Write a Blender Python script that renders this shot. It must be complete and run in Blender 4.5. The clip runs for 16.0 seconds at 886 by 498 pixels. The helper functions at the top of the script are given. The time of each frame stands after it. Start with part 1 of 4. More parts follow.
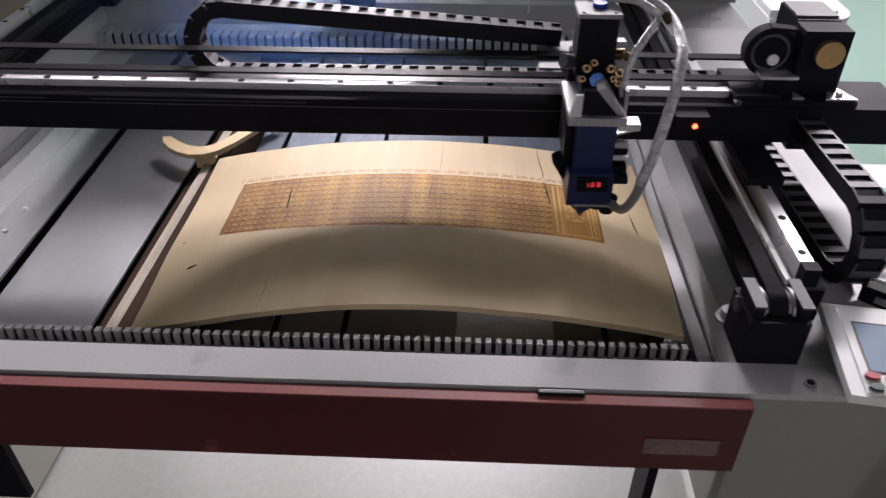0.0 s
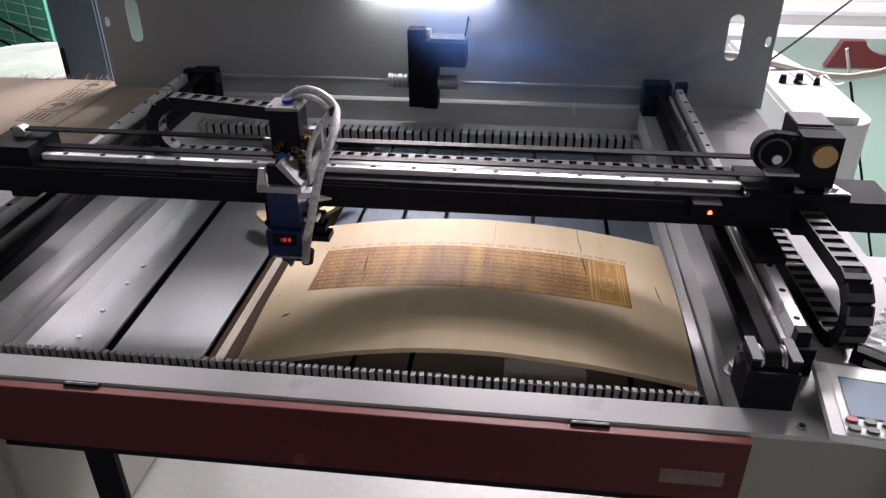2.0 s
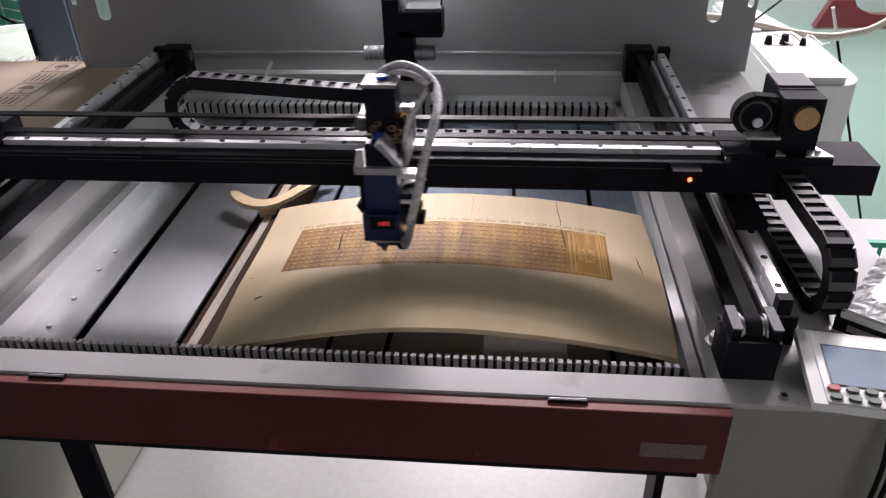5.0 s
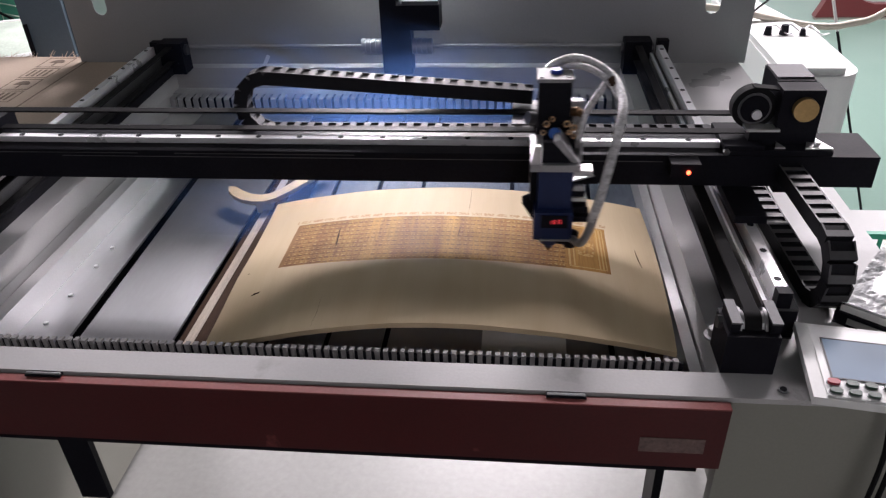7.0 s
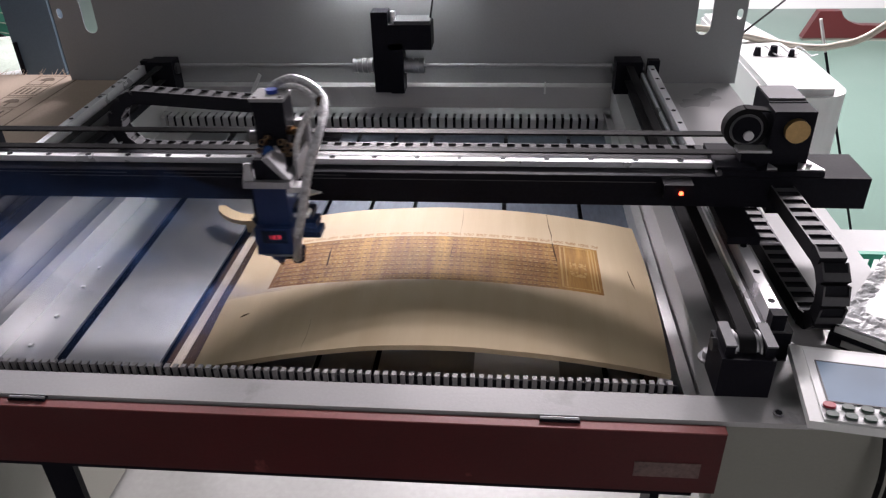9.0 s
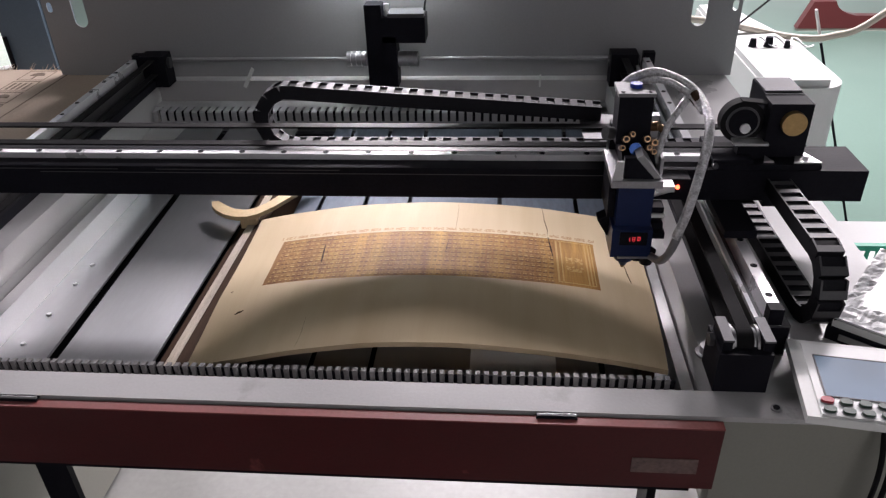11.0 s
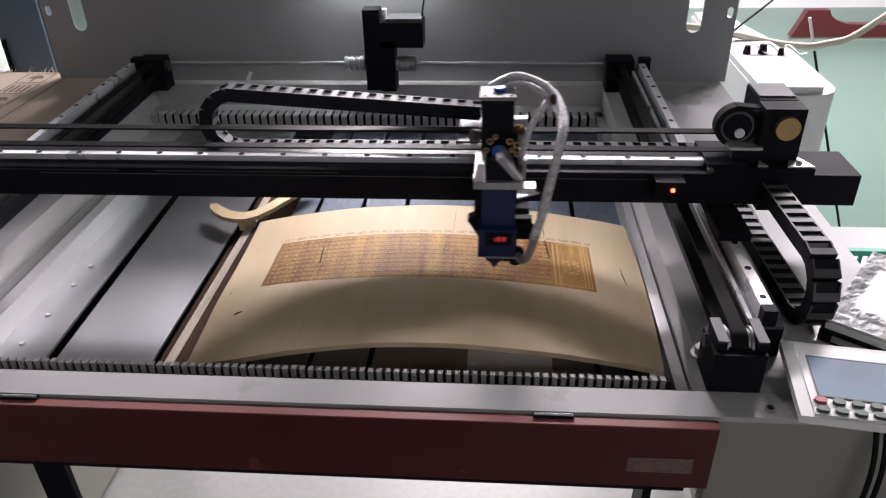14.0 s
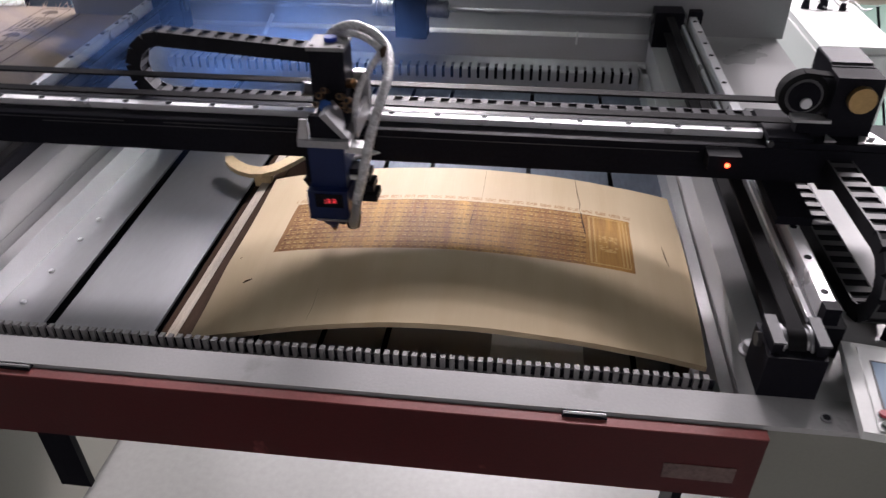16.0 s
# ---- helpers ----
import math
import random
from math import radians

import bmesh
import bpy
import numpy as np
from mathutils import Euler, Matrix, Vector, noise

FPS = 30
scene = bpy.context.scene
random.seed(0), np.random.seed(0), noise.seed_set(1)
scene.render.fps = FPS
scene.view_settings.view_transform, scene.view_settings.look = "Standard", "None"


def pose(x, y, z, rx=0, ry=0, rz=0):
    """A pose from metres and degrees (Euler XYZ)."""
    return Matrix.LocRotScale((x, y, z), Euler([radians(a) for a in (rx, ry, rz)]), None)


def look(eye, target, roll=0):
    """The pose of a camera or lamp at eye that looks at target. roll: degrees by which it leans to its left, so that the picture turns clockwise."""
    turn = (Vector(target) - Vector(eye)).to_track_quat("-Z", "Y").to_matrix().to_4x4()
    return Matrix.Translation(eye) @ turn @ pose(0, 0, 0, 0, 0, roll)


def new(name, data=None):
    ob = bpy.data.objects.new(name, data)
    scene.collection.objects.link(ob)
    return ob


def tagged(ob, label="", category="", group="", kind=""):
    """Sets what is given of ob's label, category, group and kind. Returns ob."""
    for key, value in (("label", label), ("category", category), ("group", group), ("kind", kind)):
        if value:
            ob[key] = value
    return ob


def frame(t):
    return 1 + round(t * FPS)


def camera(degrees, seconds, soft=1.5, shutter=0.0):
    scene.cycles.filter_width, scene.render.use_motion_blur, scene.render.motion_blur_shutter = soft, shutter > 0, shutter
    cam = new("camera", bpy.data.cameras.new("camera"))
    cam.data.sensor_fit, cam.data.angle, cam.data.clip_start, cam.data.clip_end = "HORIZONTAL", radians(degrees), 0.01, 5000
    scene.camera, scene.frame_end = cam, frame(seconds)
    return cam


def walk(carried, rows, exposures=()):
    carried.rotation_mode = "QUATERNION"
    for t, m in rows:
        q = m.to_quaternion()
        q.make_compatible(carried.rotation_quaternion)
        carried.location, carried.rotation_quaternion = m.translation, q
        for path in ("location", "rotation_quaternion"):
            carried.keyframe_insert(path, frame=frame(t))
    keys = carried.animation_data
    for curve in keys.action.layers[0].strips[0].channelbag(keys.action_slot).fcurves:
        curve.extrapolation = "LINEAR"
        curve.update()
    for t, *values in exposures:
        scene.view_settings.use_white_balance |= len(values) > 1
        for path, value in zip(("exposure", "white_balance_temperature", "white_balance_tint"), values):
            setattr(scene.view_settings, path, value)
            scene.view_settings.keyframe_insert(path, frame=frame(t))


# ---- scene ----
cam = camera(61.8, 16.0, soft=1.3, shutter=0.4)
PATH = [
    (0, (0.298, -0.502, 1.446), (0.223, 1.102, 0.254), -0.1),
    (0.5, (0.314, -0.587, 1.481), (0.227, 1.047, 0.331), -1.2),
    (1, (0.297, -0.624, 1.493), (0.127, 1.029, 0.381), -1.9),
    (1.5, (0.3, -0.648, 1.512), (0.089, 1.041, 0.46), -1.3),
    (2, (0.297, -0.659, 1.511), (0.09, 1.065, 0.519), -0.3),
    (2.5, (0.303, -0.651, 1.511), (0.09, 1.083, 0.538), -1.0),
    (3, (0.308, -0.635, 1.508), (0.108, 1.084, 0.506), -1.3),
    (3.5, (0.311, -0.634, 1.505), (0.114, 1.09, 0.51), -1.5),
    (4, (0.309, -0.633, 1.505), (0.132, 1.08, 0.489), -1.5),
    (4.5, (0.318, -0.633, 1.501), (0.132, 1.066, 0.462), -1.6),
    (7, (0.324, -0.627, 1.5), (0.133, 1.052, 0.43), -2.2),
    (7.5, (0.319, -0.623, 1.502), (0.129, 1.071, 0.456), -1.7),
    (8, (0.319, -0.619, 1.5), (0.124, 1.075, 0.456), -2.0),
    (8.5, (0.32, -0.619, 1.501), (0.141, 1.087, 0.472), -1.9),
    (9, (0.322, -0.618, 1.5), (0.154, 1.087, 0.469), -1.7),
    (11.5, (0.322, -0.609, 1.499), (0.167, 1.086, 0.449), -1.9),
    (12, (0.321, -0.612, 1.497), (0.169, 1.085, 0.45), -1.8),
    (12.5, (0.317, -0.614, 1.498), (0.171, 1.082, 0.448), -1.5),
    (13, (0.319, -0.616, 1.498), (0.173, 1.082, 0.453), -1.5),
    (13.5, (0.318, -0.62, 1.5), (0.172, 1.085, 0.464), -1.2),
    (14, (0.319, -0.62, 1.499), (0.176, 1.086, 0.464), -1.4),
    (14.5, (0.32, -0.62, 1.499), (0.176, 1.081, 0.457), -1.5),
    (15, (0.321, -0.616, 1.496), (0.179, 1.079, 0.443), -1.3),
    (15.5, (0.327, -0.6, 1.496), (0.156, 1.078, 0.421), -1.8),
    (16, (0.31, -0.538, 1.485), (0.107, 1.081, 0.328), -0.5),
]
walk(cam, [(t, look(eye, target, roll)) for t, eye, target, roll in PATH])

# ---- world and lights ----
world = bpy.data.worlds.new("world")
scene.world = world
world.use_nodes = True
world.node_tree.nodes["Background"].inputs[0].default_value = (0.85, 0.85, 1.0, 1)
world.node_tree.nodes["Background"].inputs[1].default_value = 0.02
scene.view_settings.exposure = 0.0


def area(name, m, sx, sy, power, colour=(1, 1, 1)):
    d = bpy.data.lights.new(name, "AREA")
    d.shape, d.size, d.size_y, d.energy, d.color = "RECTANGLE", sx, sy, power, colour
    ob = new(name, d)
    ob.matrix_world = m
    return ob


COOL = (1.0, 0.905, 0.965)
# assumed ceiling tubes out of view: three rows, and the lamp bar on the machine's rear panel
# the last two are added as front fill light
TUBES = [(-2.1, 3.2, 65), (0.3, 3.7, 290), (2.6, 3.3, 215), (-2.6, 0.6, 4), (1.6, -2.9, 19)]
for tx, ty, power in TUBES:
    area("unseen_ceiling_tube", pose(tx, ty, 2.98), 1.5, 0.5, power, COOL)
area("lamp_bar_light", look((0.06, 0.985, 1.262), (0.15, 0.22, 0.97)), 0.30, 0.045, 3.6, COOL).data.spread = radians(84)


# ---- materials ----
def mat(name, colour, rough=0.5, metal=0.0, vary=0.12, scale=12.0, bump=0.05, fine=220.0, spots=None, coat=0.0, stretch=(1, 1, 1), rough_vary=0.1, spec=0.5):
    m = bpy.data.materials.new(name)
    m.use_nodes = True
    nt = m.node_tree
    N, L = nt.nodes, nt.links
    b = N["Principled BSDF"]
    tc = N.new("ShaderNodeTexCoord")
    mp = N.new("ShaderNodeMapping")
    mp.inputs["Scale"].default_value = stretch
    L.new(tc.outputs["Object"], mp.inputs[0])
    big = N.new("ShaderNodeTexNoise")
    big.inputs["Scale"].default_value, big.inputs["Detail"].default_value = scale, 6
    sml = N.new("ShaderNodeTexNoise")
    sml.inputs["Scale"].default_value, sml.inputs["Detail"].default_value = fine, 3
    L.new(mp.outputs[0], big.inputs[0])
    L.new(mp.outputs[0], sml.inputs[0])
    add = N.new("ShaderNodeMath")
    add.operation = "ADD"
    L.new(big.outputs[0], add.inputs[0])
    L.new(sml.outputs[0], add.inputs[1])
    ramp = N.new("ShaderNodeMapRange")
    ramp.inputs[1].default_value, ramp.inputs[2].default_value = 0.6, 1.4
    ramp.inputs[3].default_value, ramp.inputs[4].default_value = 1 - vary, 1 + vary
    L.new(add.outputs[0], ramp.inputs[0])
    col = N.new("ShaderNodeMix")
    col.data_type, col.blend_type = "RGBA", "MULTIPLY"
    col.inputs[0].default_value = 1.0
    col.inputs[6].default_value = (*colour, 1)
    L.new(ramp.outputs[0], col.inputs[7])
    out = col.outputs[2]
    if spots:
        vo = N.new("ShaderNodeTexNoise")
        vo.inputs["Scale"].default_value, vo.inputs["Detail"].default_value = spots[0], 8
        L.new(mp.outputs[0], vo.inputs[0])
        st = N.new("ShaderNodeMapRange")
        st.inputs[1].default_value, st.inputs[2].default_value = spots[1], spots[1] + 0.08
        L.new(vo.outputs[0], st.inputs[0])
        mx = N.new("ShaderNodeMix")
        mx.data_type = "RGBA"
        L.new(st.outputs[0], mx.inputs[0])
        L.new(out, mx.inputs[6])
        mx.inputs[7].default_value = (*spots[2], 1)
        out = mx.outputs[2]
    L.new(out, b.inputs["Base Color"])
    rr = N.new("ShaderNodeMapRange")
    rr.inputs[3].default_value, rr.inputs[4].default_value = max(0.02, rough - rough_vary), min(1, rough + rough_vary)
    L.new(big.outputs[0], rr.inputs[0])
    L.new(rr.outputs[0], b.inputs["Roughness"])
    b.inputs["Metallic"].default_value = metal
    b.inputs["Coat Weight"].default_value = coat
    if bump:
        bp = N.new("ShaderNodeBump")
        bp.inputs["Strength"].default_value, bp.inputs["Distance"].default_value = bump, 0.002
        L.new(sml.outputs[0], bp.inputs["Height"])
        L.new(bp.outputs[0], b.inputs["Normal"])
    b.inputs["Specular IOR Level"].default_value = spec
    return m


def glow(name, colour, strength):
    m = bpy.data.materials.new(name)
    m.use_nodes = True
    b = m.node_tree.nodes["Principled BSDF"]
    b.inputs["Base Color"].default_value = (*colour, 1)
    b.inputs["Emission Color"].default_value = (*colour, 1)
    b.inputs["Emission Strength"].default_value = strength
    return m


GREY = mat("grey_painted_steel", (0.455, 0.452, 0.452), 0.31, 0.0, 0.06, 5, 0.08, 300, spots=(9, 0.70, (0.30, 0.29, 0.28)))
PANEL_GREY = mat("lid_grey_paint", (0.30, 0.305, 0.31), 0.45, 0.0, 0.05, 3, 0.1, 260)
CABINET = mat("cabinet_grey_green_paint", (0.26, 0.26, 0.225), 0.5, 0.0, 0.05, 4, 0.1, 260)
SLAT = mat("bed_slat_aluminium", (0.28, 0.285, 0.295), 0.38, 0.70, 0.05, 6, 0.02, 160, spots=(40, 0.74, (0.20, 0.18, 0.15)), stretch=(1, 0.25, 1), rough_vary=0.07)
# darker copy of the slat metal: dim reflection put into the colour
DIMSLAT = mat("slat_with_dark_reflection", (0.10, 0.118, 0.15), 0.55, 0.1, 0.25, 8, 0.05, 160, spots=(16, 0.66, (0.15, 0.155, 0.165)), stretch=(1, 0.25, 1), spec=0.12)
COMBM = mat("dull_toothed_steel", (0.24, 0.235, 0.235), 0.55, 0.3, 0.2, 40, 0.08, 300, spec=0.3)
DULLALU = mat("dull_aluminium", (0.36, 0.36, 0.37), 0.45, 0.6, 0.15, 25, 0.06, 300)
DULLGREY = mat("dull_grey_sheet", (0.40, 0.402, 0.41), 0.5, 0.0, 0.15, 14, 0.05, 240, spec=0.35)
DARKSTEEL = mat("dark_oiled_steel", (0.10, 0.10, 0.105), 0.35, 0.6, 0.2, 25, 0.06, 300)
STEEL = mat("ground_steel", (0.82, 0.82, 0.84), 0.30, 0.45, 0.05, 20, 0.03, 400)
CAPPLATE = mat("pale_cap_plate", (0.24, 0.24, 0.245), 0.55, 0.2, 0.15, 25, 0.06, 300, spec=0.3)
ZINC = mat("zinc_plate", (0.55, 0.56, 0.57), 0.38, 0.8, 0.1, 14, 0.05, 300)
ALU = mat("brushed_aluminium", (0.62, 0.62, 0.62), 0.38, 0.8, 0.06, 20, 0.05, 300)
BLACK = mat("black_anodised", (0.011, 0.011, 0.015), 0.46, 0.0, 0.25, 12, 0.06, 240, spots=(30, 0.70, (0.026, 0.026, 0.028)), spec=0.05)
RUBBER = mat("black_rubber_belt", (0.014, 0.014, 0.015), 0.62, 0.0, 0.15, 30, 0.1, 500, spec=0.04)
PLASTIC = mat("black_chain_plastic", (0.016, 0.016, 0.019), 0.55, 0.0, 0.15, 30, 0.06, 300, spec=0.08)
# paler grey for the sheen on the black plastic crossbars
CHAINTOP = mat("chain_crossbar_sheen", (0.085, 0.085, 0.09), 0.6, 0.0, 0.1, 30, 0.06, 300, spec=0.04)
# lighter copy of the flap's red: light on its top put into the colour
LITRED = mat("red_paint_lit_from_above", (0.25, 0.065, 0.06), 0.4, 0.0, 0.18, 7, 0.07, 260, spots=(30, 0.68, (0.20, 0.03, 0.03)))
RED = mat("dark_red_paint", (0.066, 0.006, 0.007), 0.40, 0.0, 0.16, 5, 0.07, 260, spots=(26, 0.71, (0.24, 0.06, 0.055)), spec=0.45)
WHITE = mat("white_plastic", (0.78, 0.79, 0.77), 0.4, 0.0, 0.03, 8, 0.04, 260)
WHITEPAINT = mat("white_paint", (0.66, 0.665, 0.66), 0.45, 0.0, 0.04, 4, 0.05, 200)
BLUE = mat("blue_anodised_body", (0.006, 0.017, 0.075), 0.36, 0.3, 0.15, 20, 0.04, 300)
CAPGREY = mat("dull_grey_plate", (0.075, 0.075, 0.08), 0.5, 0.3, 0.15, 20)
BRASS = mat("brass", (0.24, 0.155, 0.09), 0.30, 1.0, 0.1, 30, 0.05, 300)
GOLD = mat("bronze_pulley", (0.42, 0.28, 0.12), 0.4, 0.7, 0.15, 40, 0.1, 300)
PADGREEN = mat("pale_green_white_fabric", (0.46, 0.54, 0.46), 0.7, 0.0, 0.25, 14, 0.3, 160)
HOSE = mat("braided_silver_hose", (0.55, 0.55, 0.56), 0.35, 0.2, 0.55, 160, 0.8, 420)
TUBE = mat("grey_translucent_tube", (0.22, 0.22, 0.23), 0.3, 0.0, 0.1, 40, 0.1, 300)
CARD = mat("brown_cardboard", (0.46, 0.37, 0.29), 0.85, 0.0, 0.1, 10, 0.15, 200)
CARDPRINT = mat("dark_carton_print", (0.16, 0.12, 0.09), 0.85, 0.0, 0.1, 20, 0.1, 200)
FLOORM = mat("pale_green_epoxy", (0.105, 0.165, 0.138), 0.34, 0.0, 0.06, 1.5, 0.04, 60, spots=(14, 0.72, (0.36, 0.44, 0.41)))
FRONTFLOOR = mat("paler_grey_floor", (0.30, 0.305, 0.29), 0.38, 0.0, 0.10, 1.5, 0.04, 60, spots=(14, 0.70, (0.27, 0.28, 0.265)))
WALLM = mat("grey_white_wall", (0.24, 0.24, 0.25), 0.8, 0.0, 0.04, 3, 0.1, 120)
GREEN = mat("green_mesh_plastic", (0.10, 0.42, 0.30), 0.5, 0.0, 0.1, 20, 0.1, 200)
NAVY = mat("blue_plastic_bag", (0.02, 0.06, 0.28), 0.35, 0.0, 0.3, 30, 0.6, 60)
FOIL = mat("clear_film_over_white", (0.86, 0.87, 0.88), 0.3, 0.0, 0.2, 40, 0.6, 60)
CREAM = mat("cream_hose", (0.60, 0.55, 0.46), 0.5, 0.0, 0.06, 20, 0.1, 200)
MAROON = mat("maroon_paint", (0.075, 0.012, 0.013), 0.4, 0.0, 0.08, 8, 0.05, 200)
KEYGREEN = mat("green_key_rubber", (0.05, 0.085, 0.065), 0.4, 0.0, 0.1, 30, 0.05, 200)
KEYRED = mat("red_key_rubber", (0.45, 0.05, 0.07), 0.4, 0.0, 0.1, 30, 0.05, 200)
LCD = glow("lcd_screen_lit", (0.13, 0.195, 0.28), 0.28)
LED = glow("red_led", (1.0, 0.05, 0.02), 14.0)
DIGIT = glow("red_digits", (1.0, 0.06, 0.08), 0.6)
TUBEGLOW = glow("lit_tube", (0.93, 0.97, 1.0), 3.0)
TUBELIT = glow("lit_lamp_tube", (0.95, 0.97, 1.0), 60.0)
LAMPGLOW = glow("lit_lamp_bar", (0.95, 0.98, 1.0), 6.0)


# ---- building helpers ----
def box(bm, x0, x1, y0, y1, z0, z1, m=None):
    vs = [bm.verts.new((x, y, z)) for x in (x0, x1) for y in (y0, y1) for z in (z0, z1)]
    if m is not None:
        for v in vs:
            v.co = m @ v.co
    for f in ((0, 1, 3, 2), (4, 6, 7, 5), (0, 4, 5, 1), (2, 3, 7, 6), (0, 2, 6, 4), (1, 5, 7, 3)):
        bm.faces.new([vs[i] for i in f])
    return vs


def rod(bm, a, b, r, seg=16, r2=None):
    a, b = Vector(a), Vector(b)
    turn = (b - a).to_track_quat("Z", "Y").to_matrix().to_4x4()
    bmesh.ops.create_cone(bm, cap_ends=True, segments=seg, radius1=r, radius2=r if r2 is None else r2, depth=(b - a).length,
                          matrix=Matrix.Translation((a + b) / 2) @ turn)


def prism(bm, pts, axis, lo, hi):
    """A closed outline in the plane across axis, drawn out from lo to hi."""
    def at(p, d):
        return {"x": (d, p[0], p[1]), "y": (p[0], d, p[1]), "z": (p[0], p[1], d)}[axis]
    a = [bm.verts.new(at(p, lo)) for p in pts]
    b = [bm.verts.new(at(p, hi)) for p in pts]
    n = len(pts)
    bm.faces.new(a[::-1])
    bm.faces.new(b)
    for i in range(n):
        bm.faces.new((a[i], a[(i + 1) % n], b[(i + 1) % n], b[i]))


def tube(bm, pts, r, seg=10):
    """A round hose along a smooth line through the points."""
    pts = [Vector(p) for p in pts]
    line = []
    ext = [2 * pts[0] - pts[1], *pts, 2 * pts[-1] - pts[-2]]
    for i in range(1, len(ext) - 2):
        p0, p1, p2, p3 = ext[i - 1:i + 3]
        for k in range(8):
            u = k / 8
            line.append(0.5 * (2 * p1 + (p2 - p0) * u + (2 * p0 - 5 * p1 + 4 * p2 - p3) * u * u + (3 * p1 - p0 - 3 * p2 + p3) * u ** 3))
    line.append(pts[-1])
    rings, up = [], Vector((0.3, 0.2, 0.93)).normalized()
    for i, p in enumerate(line):
        d = (line[min(i + 1, len(line) - 1)] - line[max(i - 1, 0)]).normalized()
        s = d.cross(up)
        s = s.normalized() if s.length > 1e-4 else d.orthogonal().normalized()
        up = s.cross(d).normalized()
        rings.append([bm.verts.new(p + r * (math.cos(a) * s + math.sin(a) * up)) for a in [2 * math.pi * j / seg for j in range(seg)]])
    for a, b in zip(rings, rings[1:]):
        for j in range(seg):
            bm.faces.new((a[j], a[(j + 1) % seg], b[(j + 1) % seg], b[j]))
    bm.faces.new(rings[0][::-1])
    bm.faces.new(rings[-1])


def finish(bm, material, bevel=0.0, smooth=False):
    if bevel:
        edges = [e for e in bm.edges if len(e.link_faces) == 2 and e.calc_face_angle(0) > 0.6]
        bmesh.ops.bevel(bm, geom=edges, offset=bevel, segments=2, affect="EDGES", clamp_overlap=True)
    bmesh.ops.recalc_face_normals(bm, faces=bm.faces)
    me = bpy.data.meshes.new("mesh")
    if smooth:
        for f in bm.faces:
            f.smooth = True
        for e in bm.edges:
            if len(e.link_faces) == 2 and e.calc_face_angle(0) > 0.7:
                e.smooth = False
    bm.to_mesh(me)
    bm.free()
    me.materials.append(material)
    return me


def thing(name, label, category, at=(0, 0, 0), group="", kind=""):
    ob = new(name)
    ob.empty_display_size = 0.05
    ob.location = at
    return tagged(ob, label, category, group, kind)


def part(name, bm, material, parent, label="", bevel=0.0, smooth=False):
    """Links a bmesh, drawn in world places, as one mesh under a thing or a part that stands unturned."""
    o = Vector((0, 0, 0))
    p = parent
    while p is not None:
        o += p.location
        p = p.parent
    me = finish(bm, material, bevel, smooth)
    me.transform(Matrix.Translation(-o))
    ob = new(name, me)
    ob.parent = parent
    return tagged(ob, label) if label else ob


def boxes(name, material, parent, *bs, label="", bevel=0.0):
    bm = bmesh.new()
    for b in bs:
        box(bm, *b)
    return part(name, bm, material, parent, label, bevel)


def rods(name, material, parent, *rs, label="", seg=20, bevel=0.0):
    bm = bmesh.new()
    for r in rs:
        rod(bm, r[0], r[1], r[2], seg, r[3] if len(r) > 3 else None)
    return part(name, bm, material, parent, label, bevel, True)


def solid(name, material, label, category, bm, kind="", group="", bevel=0.0, smooth=False):
    ob = new(name, finish(bm, material, bevel, smooth))
    return tagged(ob, label, category, group, kind)


def slab(name, material, label, category, b, kind="structure", bevel=0.0):
    bm = bmesh.new()
    box(bm, *b)
    return solid(name, material, label, category, bm, kind, bevel=bevel)


# ---- the room ----
slab("floor", FLOORM, "pale green glossy epoxy workshop floor", "floor", (-4.5, 5.0, 1.05, 7.0, -0.1, 0.0))
# the floor is a paler grey up to y = 1.05
slab("floor_front", FRONTFLOOR, "paler grey floor round the machine", "floor", (-4.5, 5.0, -3.5, 1.05, -0.1, 0.0))
# ceiling and side walls are assumed, out of view
slab("ceiling", WALLM, "plain pale grey workshop ceiling", "ceiling", (-4.5, 5.0, -3.5, 7.0, 3.1, 3.2))
slab("wall_north", WHITEPAINT, "plain white painted rear workshop wall", "wall", (-4.5, 5.0, 7.0, 7.15, 0, 3.1))
# out of view; made white to bounce light onto the front faces
slab("wall_south", WHITEPAINT, "unseen white wall added to bounce light onto the machine", "wall", (-4.5, 5.0, -3.65, -3.5, 0, 3.1))
slab("wall_west", WALLM, "plain pale grey side wall of the workshop", "wall", (-4.65, -4.5, -3.5, 7.0, 0, 3.1))
slab("wall_east", WALLM, "plain pale grey side wall of the workshop", "wall", (5.0, 5.15, -3.5, 7.0, 0, 3.1))
for tx, ty, power in TUBES:
    lamp = thing("ceiling_lamp", "assumed white ceiling lamp, out of view, with three lit fluorescent tubes", "ceiling lamp", (tx, ty, 3.1), "ceiling lamps")
    boxes("housing", WHITEPAINT, lamp, (tx - 0.78, tx + 0.78, ty - 0.28, ty + 0.28, 3.03, 3.1), bevel=0.006)
    for dy in (-0.2, 0.0, 0.2):
        rods("tube", TUBEGLOW, lamp, ((tx - 0.74, ty + dy, 3.01), (tx + 0.74, ty + dy, 3.01), 0.018))

# ---- the machine's body ----
X0, X1, Y1, T, BED = -0.402, 0.55, 1.0, 0.95, 0.865
XN = -0.478  # the well is wider behind the gantry
mach = thing("laser_engraver", "grey steel laser engraving machine with open lid and red front flap", "laser engraver", (0.075, 0.4, 0))
boxes("front_rail", GREY, mach, (-0.66, 0.81, -0.0385, -0.0003, 0.9435, T), label="light grey front deck rail", bevel=0.0025)
